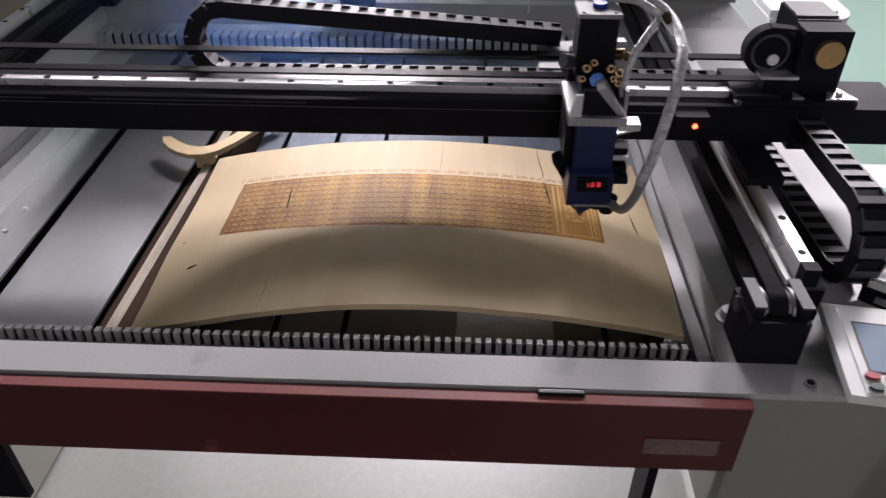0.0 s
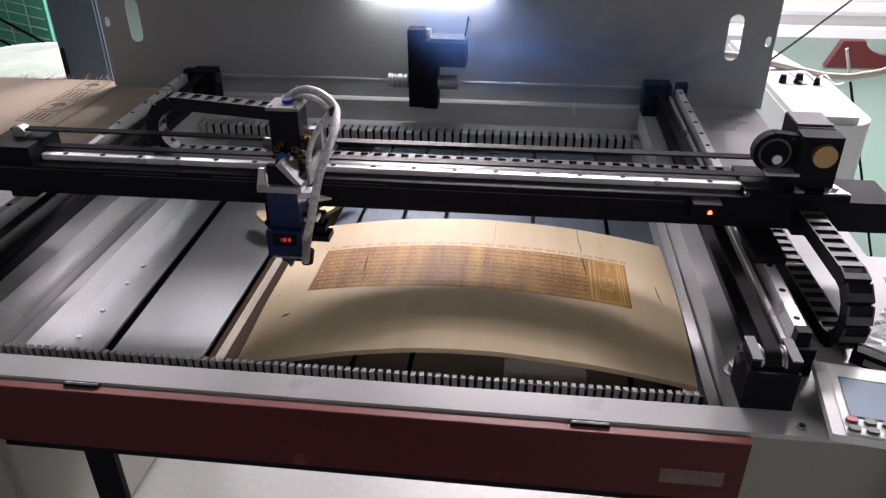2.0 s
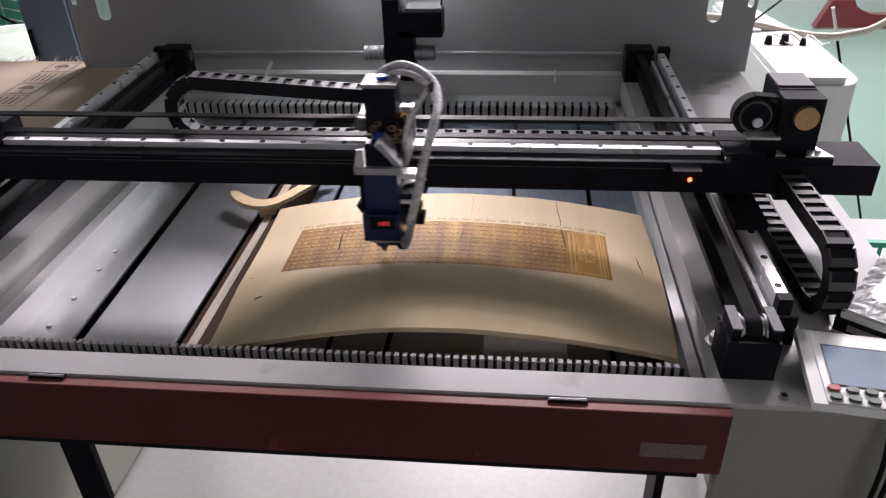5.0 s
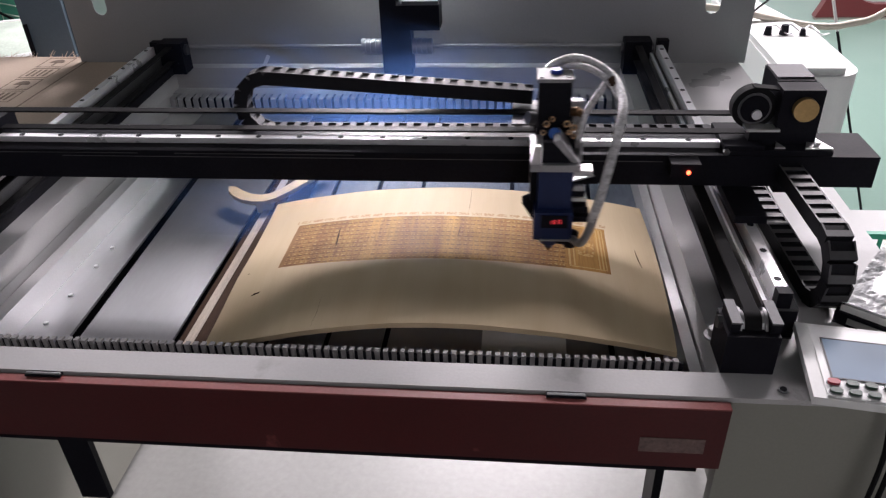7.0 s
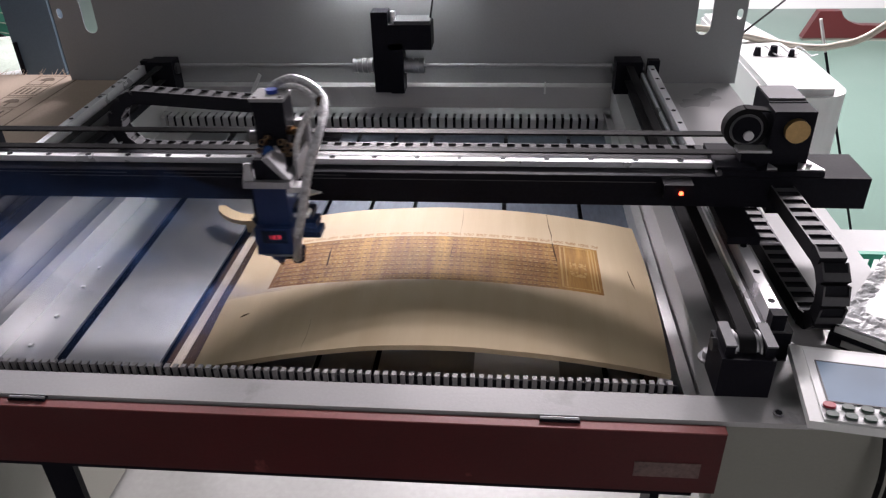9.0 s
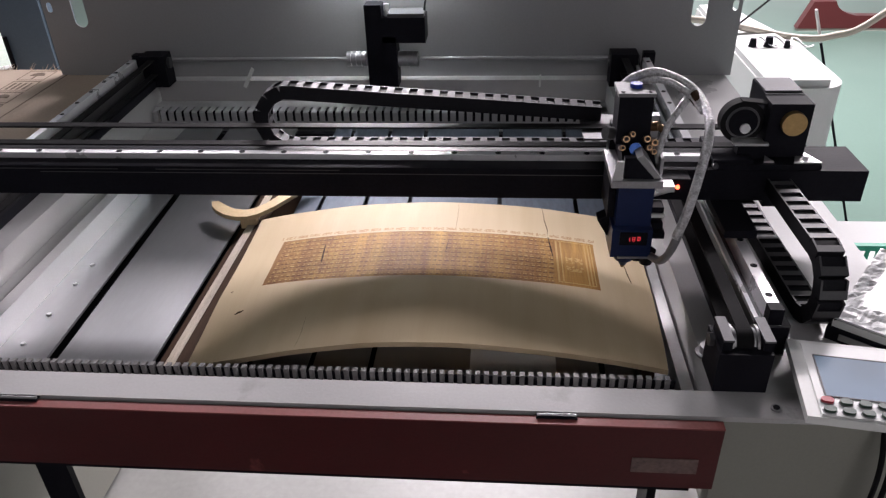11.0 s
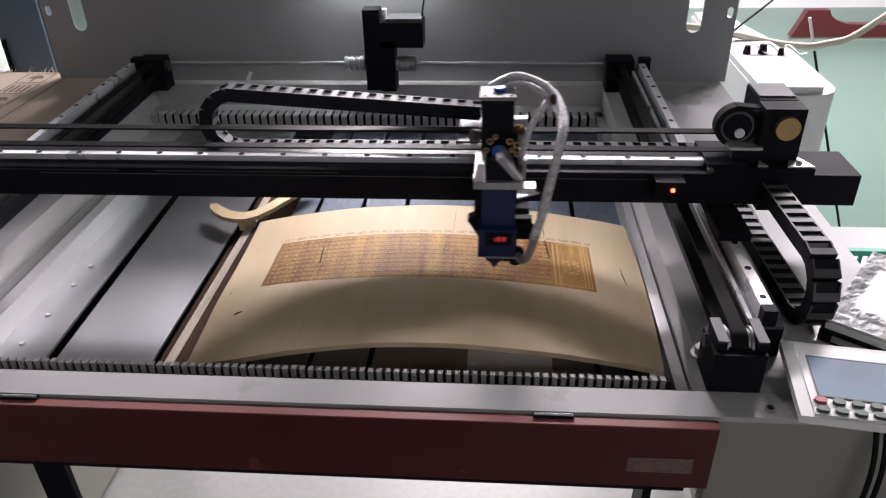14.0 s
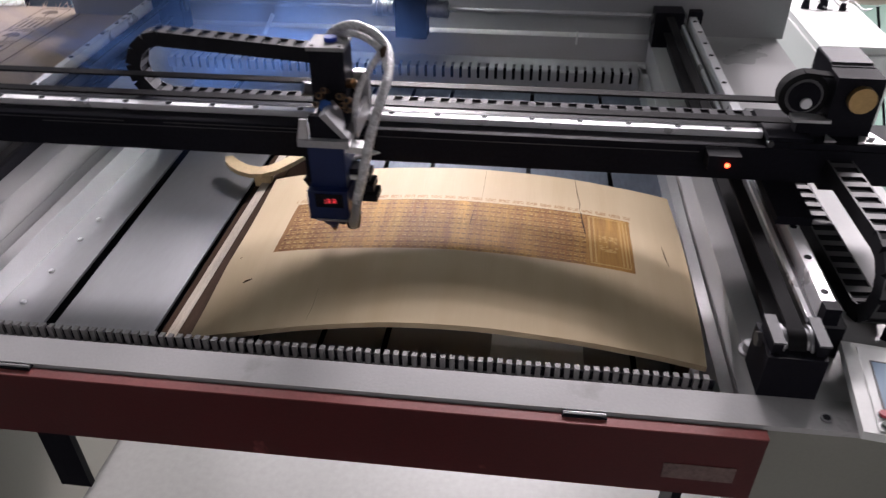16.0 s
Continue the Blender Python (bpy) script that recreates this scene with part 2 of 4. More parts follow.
boxes("rail_apron", GREY, mach, (X0, 0.545, -0.0375, -0.002, 0.888, 0.9433), label="light grey apron under the deck rail")
boxes("side_deck", GREY, mach, (X1, 0.81, 0.0, 1.03, 0.906, T), label="light grey side deck", bevel=0.002)
boxes("side_deck", GREY, mach, (-0.66, X0, 0.0, 0.63, 0.906, T), label="light grey side deck", bevel=0.002)
boxes("side_deck", GREY, mach, (-0.66, XN, 0.6303, 1.03, 0.906, T), label="light grey side deck", bevel=0.002)
boxes("rear_shelf", GREY, mach, (XN, X0 - 0.0005, 0.6303, 0.929, BED - 0.006, BED - 0.001), label="grey sheet shelf beside the slats")
boxes("inner_wall", GREY, mach, (XN - 0.010, XN - 0.0003, 0.632, Y1, 0.80, 0.9055))
boxes("rear_rail", GREY, mach, (XN, X1, Y1, 1.03, 0.78, T), bevel=0.002)
boxes("rear_sheet", DULLGREY, mach, (XN, X1, 0.9645, Y1 - 0.0003, 0.899, 0.9015), label="plain grey sheet behind the slots")
for xa, xb, yb in ((X1, X1 + 0.012, Y1), (X0 - 0.012, X0, 0.629)):
    boxes("inner_wall", GREY, mach, (xa, xb, 0.002, yb, 0.80, 0.905), label="grey sheet inner wall of the bed well")
boxes("inner_wall", GREY, mach, (X0, X1, 0.002, 0.012, 0.80, 0.887))
boxes("ledge", ALU, mach, (0.533, 0.5475, 0.03, 0.985, 0.80, 0.902), label="pale aluminium edge strip", bevel=0.002)
boxes("ledge", ALU, mach, (-0.385, -0.365, 0.03, 0.635, 0.855, 0.902), label="pale aluminium edge strip", bevel=0.002)
boxes("tray", BLACK, mach, (X0, X1, 0.012, Y1, 0.78, 0.80), label="dark bottom tray of the bed well")
for xa, xb in ((0.553, 0.81), (-0.66, -0.352)):
    boxes("cabinet_front", CABINET, mach, (xa, xb, -0.0380, -0.0385 + 0.018, 0.02, 0.887 if xa < 0 else 0.9432), label="grey-green sheet front of the pedestal", bevel=0.002)
for xa in (-0.664, 0.811):
    boxes("side_sheet", CABINET, mach, (xa, xa + 0.003, -0.02, 1.03, 0.02, 0.905), label="grey-green side sheet")
for xa in (-0.655, 0.765):
    for ya in (0.05, 0.97):
        boxes("leg", BLACK, mach, (xa, xa + 0.04, ya, ya + 0.04, 0.0, 0.905), label="black square leg")
boxes("support_arm", BLACK, mach, (-0.306, -0.262, 0.05, 0.060, 0.618, 0.78), label="black flat support arm", bevel=0.001)
boxes("support_arm", BLACK, mach, (0.513, 0.524, 0.05, 0.096, 0.60, 0.78), label="black flat support arm", bevel=0.001)
# red flap below the deck rail
flap = boxes("front_flap", RED, mach, (-0.44, 0.55, -0.0530, -0.0440, 0.859, 0.945), label="dark red painted front flap", bevel=0.002)
# top edge painted paler for the light it catches
boxes("top_edge", LITRED, flap, (-0.44, 0.55, -0.0535, -0.0418, 0.9452, 0.9470), label="pale red top edge with its light painted in", bevel=0.0006)
boxes("flap_lip", RED, flap, (-0.44, 0.55, -0.0437, -0.0395, 0.925, 0.9405))
boxes("rating_plate", mat("faded_plate", (0.15, 0.10, 0.09), 0.55, 0.0, 0.5, 40), flap, (0.462, 0.53, -0.0540, -0.0532, 0.882, 0.903), label="small worn grey plate")
for hx in (-0.222, 0.361):
    hinge = boxes("hinge", BLACK, flap, (hx, hx + 0.042, -0.0465, -0.0388, 0.9472, 0.9492), label="small dark hinge", bevel=0.001)
    rods("hinge_pin", ZINC, hinge, ((hx + 0.001, -0.0430, 0.9500), (hx + 0.041, -0.0430, 0.9500), 0.0016), label="bright hinge pin", seg=10)
# toothed strips that carry the slats
def comb(y, name, xa, xb, ztop, pitch, wide, tall):
    base = boxes(name, COMBM, mach, (xa, xb, y, y + 0.003, ztop - 0.06, ztop - tall), label="grey zinc toothed strip")
    bm = bmesh.new()
    for i in range(int((xb - xa) / pitch)):
        x = xa + pitch * i
        lean = 0.0012 * noise.noise((x * 40, y, 0))
        vs = box(bm, x, x + wide, y, y + 0.003, ztop - tall, ztop + 0.0012 * noise.noise((x * 31, 2, y)))
        vs += box(bm, x, x + wide, y + 0.003, y + 0.0075, ztop - 0.0035, ztop - 0.0008)
        for v in vs:
            if v.co.z > ztop - tall / 2:
                v.co.y += lean
    tagged(part("teeth", bm, COMBM, base), kind="stuff")


# black strip added for the shade seen between the teeth
boxes("comb_shade_strip", BLACK, mach, (-0.355, 0.517, 0.0275, 0.0295, 0.87, 0.9375), label="black strip painting the shade behind the teeth")
comb(0.024, "front_comb", -0.355, 0.517, 0.9425, 0.0100, 0.0055, 0.0160)


def slotted_angle(xa, xb, y0, y1, z0, z1, pitch, slot):
    """An angle strip whose slots run up its front face and over the bend."""
    strip = boxes("slotted_angle", DULLGREY, mach, (xa, xb, y0, y0 + 0.002, z0 - 0.012, z0), (xa, xb, y0 + y1, y0 + y1 + 0.004, z1 - 0.002, z1), label="grey bent strip with a row of slots")
    # black backing strips put in for the darkness inside the slots
    boxes("slot_shadow", BLACK, strip, (xa, xb, y0 + 0.022, y0 + 0.024, z0 - 0.012, z1 - 0.006), (xa, xb, y0 + 0.003, y0 + y1, z0 - 0.012, z0 - 0.010), label="black strips painting the shade behind the slots")
    n = int(round((xb - xa) / pitch))
    bm = bmesh.new()
    for i in range(n + 1):
        x0 = xa + pitch * i - (pitch - slot) / 2
        prism(bm, [(y0, z0), (y0, z1 - 0.003), (y0 + 0.003, z1), (y0 + y1, z1), (y0 + y1, z1 - 0.002), (y0 + 0.0035, z1 - 0.002), (y0 + 0.002, z1 - 0.0035), (y0 + 0.002, z0)], "x", x0, x0 + pitch - slot)
    tagged(part("web", bm, DULLGREY, strip), kind="stuff")


slotted_angle(-0.46705, 0.542, 0.93, 0.030, 0.879, 0.902, 0.01835, 0.0062)
# bed slats with dark gaps between them
edges = [(-0.400, -0.290), (-0.274, -0.1385), (-0.050, -0.012), (-0.004, 0.070), (0.078, 0.150), (0.158, 0.314), (0.322, 0.450), (0.458, 0.546)]
for a, b in edges:
    if a < -0.1:
        bm = bmesh.new()
        for v in box(bm, a, b, 0.03, 0.925, BED - 0.004, BED):
            v.co.x -= (0.03 if abs(v.co.x + 0.28) < 0.02 else 0.0) * (v.co.y - 0.2)
        part("slat", bm, SLAT, mach, bevel=0.0012)
    else:
        boxes("slat", SLAT, mach, (a, b, 0.03, 0.34, BED - 0.004, BED), bevel=0.0012)
        # rear halves carry the panel's dark reflection as painted colour
        boxes("rear_slat", DIMSLAT, mach, (a, b, 0.341, 0.925, BED - 0.004, BED), label="slat with a dark reflection painted in", bevel=0.0012)
for y in (0.035, 0.90):
    boxes("slat_bearer", BLACK, mach, (X0 + 0.001, X1 - 0.001, y, y + 0.02, 0.8005, BED - 0.0045), label="dark cross bar under the slats")

for y in (0.148, 0.216, 0.294, 0.349):
    rods("slat_screw", ZINC, mach, ((-0.336, y, BED), (-0.336, y, BED + 0.0025), 0.0042, 0.0030), label="small round screw head", seg=12)
# rear panel with slots and the lamp bar
def slot_plate(name, xa, xb, y0, y1, z0, z1, holes, material, parent, label):
    bm = bmesh.new()
    outer = [(xa, z0), (xb, z0), (xb, z1), (xa, z1)]
    loops = [outer]
    for cx, za, zb, r in holes:
        loops.append([(cx + r * math.cos(a), (zb - r if k == 0 else za + r) + r * math.sin(a))
                      for k in (0, 1) for a in [math.pi * (k + j / 8) for j in range(9)]])
    for lp in loops:
        vs = [bm.verts.new((x, y0, z)) for x, z in lp]
        for i in range(len(vs)):
            bm.edges.new((vs[i], vs[(i + 1) % len(vs)]))
    bmesh.ops.triangle_fill(bm, edges=bm.edges[:], use_beauty=True)
    r = bmesh.ops.extrude_face_region(bm, geom=bm.faces[:])
    for v in r["geom"]:
        if isinstance(v, bmesh.types.BMVert):
            v.co.y = y1
    return part(name, bm, material, parent, label)


lid = slot_plate("rear_panel", -0.722, 0.822, 1.03, 1.032, T, 1.40,
                 [(0.735, 1.058, 1.158, 0.0155), (0.808, 1.09, 1.112, 0.006), (-0.638, 1.066, 1.166, 0.0155), (-0.705, 1.10, 1.122, 0.006)],
                 PANEL_GREY, mach, "grey sheet steel rear panel with slotted holes")
lb = boxes("lamp_bar", WHITEPAINT, lid, (-0.095, 0.215, 1.005, 1.03, 1.211, 1.321), label="white lamp bar housing", bevel=0.002)
rods("tube", TUBELIT, lb, ((-0.085, 1.014, 1.202), (0.205, 1.014, 1.202), 0.006), label="lit lamp tube", seg=12)
for x in (-0.09, 0.205):
    boxes("tube_holder", WHITEPAINT, lb, (x, x + 0.005, 1.007, 1.021, 1.195, 1.2108))
boxes("lamp_face", LAMPGLOW, lb, (-0.09, 0.21, 1.000, 1.0045, 1.214, 1.316), label="lit white lamp face")

# ---- Y drive: rails, belts, pulley blocks, rear shaft and motor ----
before_drive = set(mach.children_recursive)
for side, xr in ((1, 0.621), (-1, -0.474)):
    boxes("rail_bed", DARKSTEEL, mach, (xr - 0.0195, xr + 0.019, 0.062, 0.96, T, 0.992), label="dark steel rail bed", bevel=0.001)
    # black plate put in for the dark inside of the tube
    boxes("tube_end_shade", BLACK, mach, (xr - 0.018, xr + 0.018, 0.0612, 0.0618, T + 0.003, 0.989), label="black plate painting the shade in the tube end")
    rail = boxes("linear_rail", STEEL, mach, (xr - 0.0068, xr + 0.0068, 0.072, 0.96, 0.992, 1.012), label="polished linear guide rail", bevel=0.001)
    for i in range(15):
        rods("bolt_hole", BLACK, rail, ((xr, 0.092 + 0.06 * i, 1.0115), (xr, 0.092 + 0.06 * i, 1.0125), 0.0042), seg=10)
    boxes("end_stop", BLACK, rail, (xr - 0.0078, xr + 0.0078, 0.060, 0.074, 0.994, 1.0145), bevel=0.001)
    boxes("edge_strip", STEEL, rail, (min(xr - 0.0195 * side, xr - 0.0145 * side), max(xr - 0.0195 * side, xr - 0.0145 * side), 0.066, 0.96, 0.9922, 0.9975), label="bright steel edge strip", bevel=0.0008)
    xb = xr - 0.044 * side
    boxes("belt", RUBBER, mach, (xb - 0.0075, xb + 0.0075, 0.03, 0.97, 1.010, 1.013), label="black toothed drive belt")
    boxes("belt", RUBBER, mach, (xb - 0.0075, xb + 0.0075, 0.03, 0.97, 0.978, 0.981))
    boxes("belt_channel", BLACK, mach, (min(xb + 0.002 * side, xb + 0.0225 * side), max(xb + 0.002 * side, xb + 0.0225 * side), 0.07, 0.955, T, 0.966), label="black belt channel", bevel=0.001)
    blk = boxes("pulley_block", BLACK, mach, (xb - 0.029, xb + 0.026, 0.0, 0.05, T, 1.000), label="black pulley block", bevel=0.002)
    for s in (-1, 1):
        boxes("cheek", BLACK, blk, (xb + s * 0.0205 - 0.005, xb + s * 0.0205 + 0.005, 0.006, 0.044, 0.98, 1.0125), bevel=0.002)
        boxes("cap_plate", CAPGREY, blk, (xb + s * 0.0205 - 0.0055, xb + s * 0.0205 + 0.0055, 0.004, 0.046, 1.0128, 1.0150), bevel=0.0008)
    rods("pulley", DULLALU, blk, ((xb - 0.013, 0.028, 0.996), (xb + 0.013, 0.028, 0.996), 0.0150))
    for s in (-1, 1):
        rods("flange", DULLALU, blk, ((xb + s * 0.0120, 0.028, 0.996), (xb + s * 0.0145, 0.028, 0.996), 0.0185))
    rods("belt_wrap", RUBBER, blk, ((xb - 0.0085, 0.028, 0.996), (xb + 0.0085, 0.028, 0.996), 0.0172))
    rods("axle_nut", DARKSTEEL, blk, ((xb - 0.034, 0.028, 0.998), (xb - 0.029, 0.028, 0.998), 0.008), seg=6)
    rods("foot_screw", DULLALU, blk, ((xb - 0.022 * side, 0.062, T), (xb - 0.022 * side, 0.062, 0.962), 0.0075), ((xb - 0.022 * side, 0.062, T), (xb - 0.022 * side, 0.062, 0.953), 0.012))
    brk = boxes("shaft_bracket", BLACK, mach, (xb - 0.028, xb + 0.028, 0.955, 1.0, T, 1.02), label="black rear shaft bracket", bevel=0.002)
    rods("pulley", DARKSTEEL, brk, ((xb - 0.034, 0.978, 1.0), (xb + 0.034, 0.978, 1.0), 0.012))
    boxes("rear_stop", BLACK, mach, (xr - 0.004, xr + 0.02, 0.965, 0.985, T, 1.02), bevel=0.002)
# the rail on the far side of the bed runs slightly askew
for o in set(mach.children_recursive) - before_drive:
    for v in o.data.vertices:
        if v.co.x + 0.075 < 0:
            v.co.x -= 0.030 * (v.co.y + 0.4)
shaft = rods("drive_shaft", DULLALU, mach, ((-0.42, 0.98, 1.006), (0.57, 0.98, 1.006), 0.0042), label="thin polished drive shaft")
for cx in (0.0, 0.113):
    rods("coupling", DULLALU, shaft, *[((cx - 0.022 + 0.0115 * k, 0.98, 1.006), (cx - 0.0125 + 0.0115 * k, 0.98, 1.006), 0.0165) for k in range(4)], ((cx - 0.022, 0.98, 1.006), (cx + 0.022, 0.98, 1.006), 0.013), label="ribbed aluminium coupling")
mot = boxes("rear_motor_mount", BLACK, mach, (0.026, 0.062, 0.962, 1.0, T, 1.125), label="black rear motor mount", bevel=0.002)
boxes("gear_cover", BLACK, mot, (0.0625, 0.092, 0.955, 1.0, T, 1.06), bevel=0.002)
boxes("stepper_motor", BLACK, mot, (0.0625, 0.155, 0.955, 1.012, 1.047, 1.100), label="black stepper motor", bevel=0.003)
boxes("motor_end", CAPGREY, mot, (0.076, 0.153, 0.957, 1.010, 1.1, 1.108), label="grey motor cap", bevel=0.002)
rods("cable", RUBBER, mot, ((0.15, 0.985, 1.10), (0.158, 0.99, 1.15), 0.002))
rods("tension_screw", STEEL, mot, ((0.072, 0.975, 1.10), (0.072, 0.975, 1.125), 0.006))

# ---- the gantry ----
gan = thing("gantry", "black aluminium gantry beam with steel rail and belt drive", "gantry", (0.1, 0.34, T))
boxes("beam", BLACK, gan, (-0.62, 0.795, 0.295, 0.374, 1.024, 1.068), label="black gantry beam", bevel=0.002)
# thin paler lines along the beam's front face
for xa, xb, z in ((-0.60, -0.215, 1.0635), (-0.16, 0.10, 1.0635), (-0.33, 0.52, 1.0585)):
    boxes("beam_line", CAPGREY, gan, (xa, xb, 0.2942, 0.2949, z, z + 0.0009), label="thin paler line along the beam face")
rl = boxes("linear_rail", STEEL, gan, (-0.44, 0.597, 0.3195, 0.3325, 1.0685, 1.077), label="polished linear guide rail", bevel=0.001)
for i in range(17):
    rods("bolt_hole", BLACK, rl, ((-0.404 + 0.06 * i, 0.326, 1.0765), (-0.404 + 0.06 * i, 0.326, 1.0776), 0.0042), seg=10)
boxes("belt", RUBBER, gan, (-0.5, 0.64, 0.345, 0.36, 1.104, 1.1065), label="black toothed drive belt")
boxes("belt", RUBBER, gan, (-0.5, 0.64, 0.3385, 0.3535, 1.080, 1.0825))
boxes("chain_tray", BLACK, gan, (-0.45, 0.60, 0.3745, 0.408, 1.0435, 1.0470), label="black chain tray")
sw = boxes("limit_switch", BLACK, gan, (0.527, 0.563, 0.270, 0.2945, 1.048, 1.066), label="black sensor box with a red indicator", bevel=0.002)
boxes("sensor_cover", BLACK, sw, (0.526, 0.564, 0.269, 0.2945, 1.0663, 1.0675))
rods("indicator", LED, sw, ((0.549, 0.2695, 1.056), (0.549, 0.268, 1.056), 0.0028), label="lit red indicator", seg=12)
# drive motor at the end of the beam
mp = boxes("motor_plate", BLACK, gan, (0.60, 0.735, 0.296, 0.39, 1.0685, 1.076), label="black motor base plate", bevel=0.001)
mo = boxes("drive_motor", BLACK, gan, (0.666, 0.715, 0.352, 0.415, 1.085, 1.151), label="black drive motor", bevel=0.002)
boxes("motor_cap", CAPGREY, mo, (0.667, 0.714, 0.36, 0.412, 1.1515, 1.1535), label="dark grey cap plate")
boxes("reduction_housing", BLACK, gan, (0.664, 0.717, 0.318, 0.351, 1.0765, 1.150), bevel=0.002)
rods("big_pulley", RUBBER, gan, ((0.637, 0.335, 1.119), (0.637, 0.352, 1.119), 0.0285), label="large black toothed pulley", seg=40)
rods("pulley_rim", DARKSTEEL, gan, ((0.637, 0.3335, 1.119), (0.637, 0.3345, 1.119), 0.0215), label="dark steel pulley rim", seg=40)
rods("pulley_face", BLACK, gan, ((0.637, 0.332, 1.119), (0.637, 0.3334, 1.119), 0.0185), seg=40)
rods("hub", STEEL, gan, ((0.640, 0.328, 1.112), (0.640, 0.3315, 1.112), 0.0065))
rods("small_pulley", GOLD, gan, ((0.694, 0.309, 1.126), (0.694, 0.318, 1.126), 0.0155), label="bronze coloured pulley", seg=30)
bm = bmesh.new()
prism(bm, [(0.632, 1.1485), (0.694, 1.1425), (0.694, 1.140), (0.632, 1.146)], "y", 0.334, 0.349)
part("reduction_belt", bm, RUBBER, gan)
boxes("idler_arm", ALU, gan, (0.625, 0.668, 0.312, 0.332, 1.095, 1.0985), label="plain aluminium arm", bevel=0.0008)
boxes("idler_block", BLACK, gan, (0.63, 0.663, 0.313, 0.331, 1.0765, 1.0945), bevel=0.001)
bm = bmesh.new()
prism(bm, [(0.662, 0.30), (0.675, 0.30), (0.668, 0.318)], "z", 1.0765, 1.079)
part("shim", bm, ALU, gan)
prism_b = bmesh.new()
prism(prism_b, [(0.70, 0.299), (0.735, 0.299), (0.717, 0.345)], "z", 1.0765, 1.0785)
part("corner_plate", prism_b, ALU, gan)
rods("bolt", STEEL, gan, ((0.718, 0.310, 1.0785), (0.718, 0.310, 1.083), 0.004), seg=6)
boxes("carriage", BLACK, gan, (0.597, 0.648, 0.297, 0.338, 1.0765, 1.0815), bevel=0.001)
rods("switch_screw", DARKSTEEL, gan, ((0.600, 0.3, 1.074), (0.600, 0.2925, 1.074), 0.004), seg=10)
for xc in (0.621, -0.474):
    boxes("bearing_block", BLACK, gan, (xc - 0.02, xc + 0.02, 0.214 if xc > 0 else 0.3, 0.38, 1.0127, 1.0235), label="black guide carriage")
boxes("end_block", BLACK, gan, (-0.52, -0.445, 0.30, 0.38, 1.0685, 1.095), label="black idler block", bevel=0.002)
rods("idler_pulley", ZINC, gan, ((-0.485, 0.342, 1.101), (-0.485, 0.358, 1.101), 0.0105))

# ---- the wooden board ----
def ease(t):
    t = min(1.0, max(0.0, t))
    return t * t * (3 - 2 * t)


def board_z(x, y=0.3):
    """Height of the arched top: one front corner sags to the comb."""
    return 0.9595 - 0.40 * (x - 0.235) ** 2 - 0.013 * ease((0.20 - x) / 0.24) * ease((0.20 - y) / 0.14)


def wood_material():
    m = bpy.data.materials.new("pale_board_with_burnt_engraving")
    m.use_nodes = True
    nt = m.node_tree
    N, L = nt.nodes, nt.links
    b = N["Principled BSDF"]
    tc = N.new("ShaderNodeTexCoord")
    sep = N.new("ShaderNodeSeparateXYZ")
    L.new(tc.outputs["Object"], sep.inputs[0])
    X, Y = sep.outputs[0], sep.outputs[1]

    def op(kind, a, c=None):
        n = N.new("ShaderNodeMath")
        n.operation = kind
        for i, v in enumerate((a, c)):
            if v is None:
                continue
            if isinstance(v, (int, float)):
                n.inputs[i].default_value = v
            else:
                L.new(v, n.inputs[i])
        return n.outputs[0]

    def within(v, lo, hi):
        return op("MULTIPLY", op("GREATER_THAN", v, lo), op("LESS_THAN", v, hi))

    def noise_at(scale, stretch, detail=5):
        mp = N.new("ShaderNodeMapping")
        mp.inputs["Scale"].default_value = stretch
        L.new(tc.outputs["Object"], mp.inputs[0])
        n = N.new("ShaderNodeTexNoise")
        n.inputs["Scale"].default_value, n.inputs["Detail"].default_value = scale, detail
        L.new(mp.outputs[0], n.inputs[0])
        return n.outputs[0]

    def mix(f, a, c):
        n = N.new("ShaderNodeMix")
        n.data_type = "RGBA"
        if isinstance(f, (int, float)):
            n.inputs[0].default_value = f
        else:
            L.new(f, n.inputs[0])
        for i, v in ((6, a), (7, c)):
            if isinstance(v, tuple):
                n.inputs[i].default_value = (*v, 1)
            else:
                L.new(v, n.inputs[i])
        return n.outputs[2]

    def span(v, lo, hi, a=0.0, c=1.0):
        n = N.new("ShaderNodeMapRange")
        L.new(v, n.inputs[0])
        for i, w in enumerate((lo, hi, a, c)):
            n.inputs[i + 1].default_value = w
        return n.outputs[0]

    grain = noise_at(5, (7, 0.5, 1))
    fine = noise_at(60, (6, 0.5, 1), 3)
    patch = noise_at(5, (1, 1, 1), 3)
    bare = mix(span(grain, 0.3, 0.75), (0.595, 0.485, 0.325), (0.525, 0.41, 0.255))
    bare = mix(span(patch, 0.4, 0.75, 0, 0.45), bare, (0.49, 0.375, 0.23))
    # burnt field
    band = noise_at(11, (2.2, 0.12, 1), 3)
    burnt = mix(span(band, 0.34, 0.68), (0.56, 0.315, 0.070), (0.20, 0.084, 0.015))
    burnt = mix(span(noise_at(4, (1.6, 0.5, 1), 2), 0.46, 0.66, 0, 0.5), burnt, (0.25, 0.105, 0.02))
    burnt = mix(span(noise_at(40, (1.6, 0.08, 1), 2), 0.5, 0.68, 0, 0.6), burnt, (0.17, 0.070, 0.022))
    burnt = mix(span(X, 0.0, 0.075, 0.6, 0.0), burnt, (0.16, 0.075, 0.04))
    burnt = mix(span(fine, 0.4, 0.7, 0, 0.45), burnt, (0.15, 0.06, 0.016))
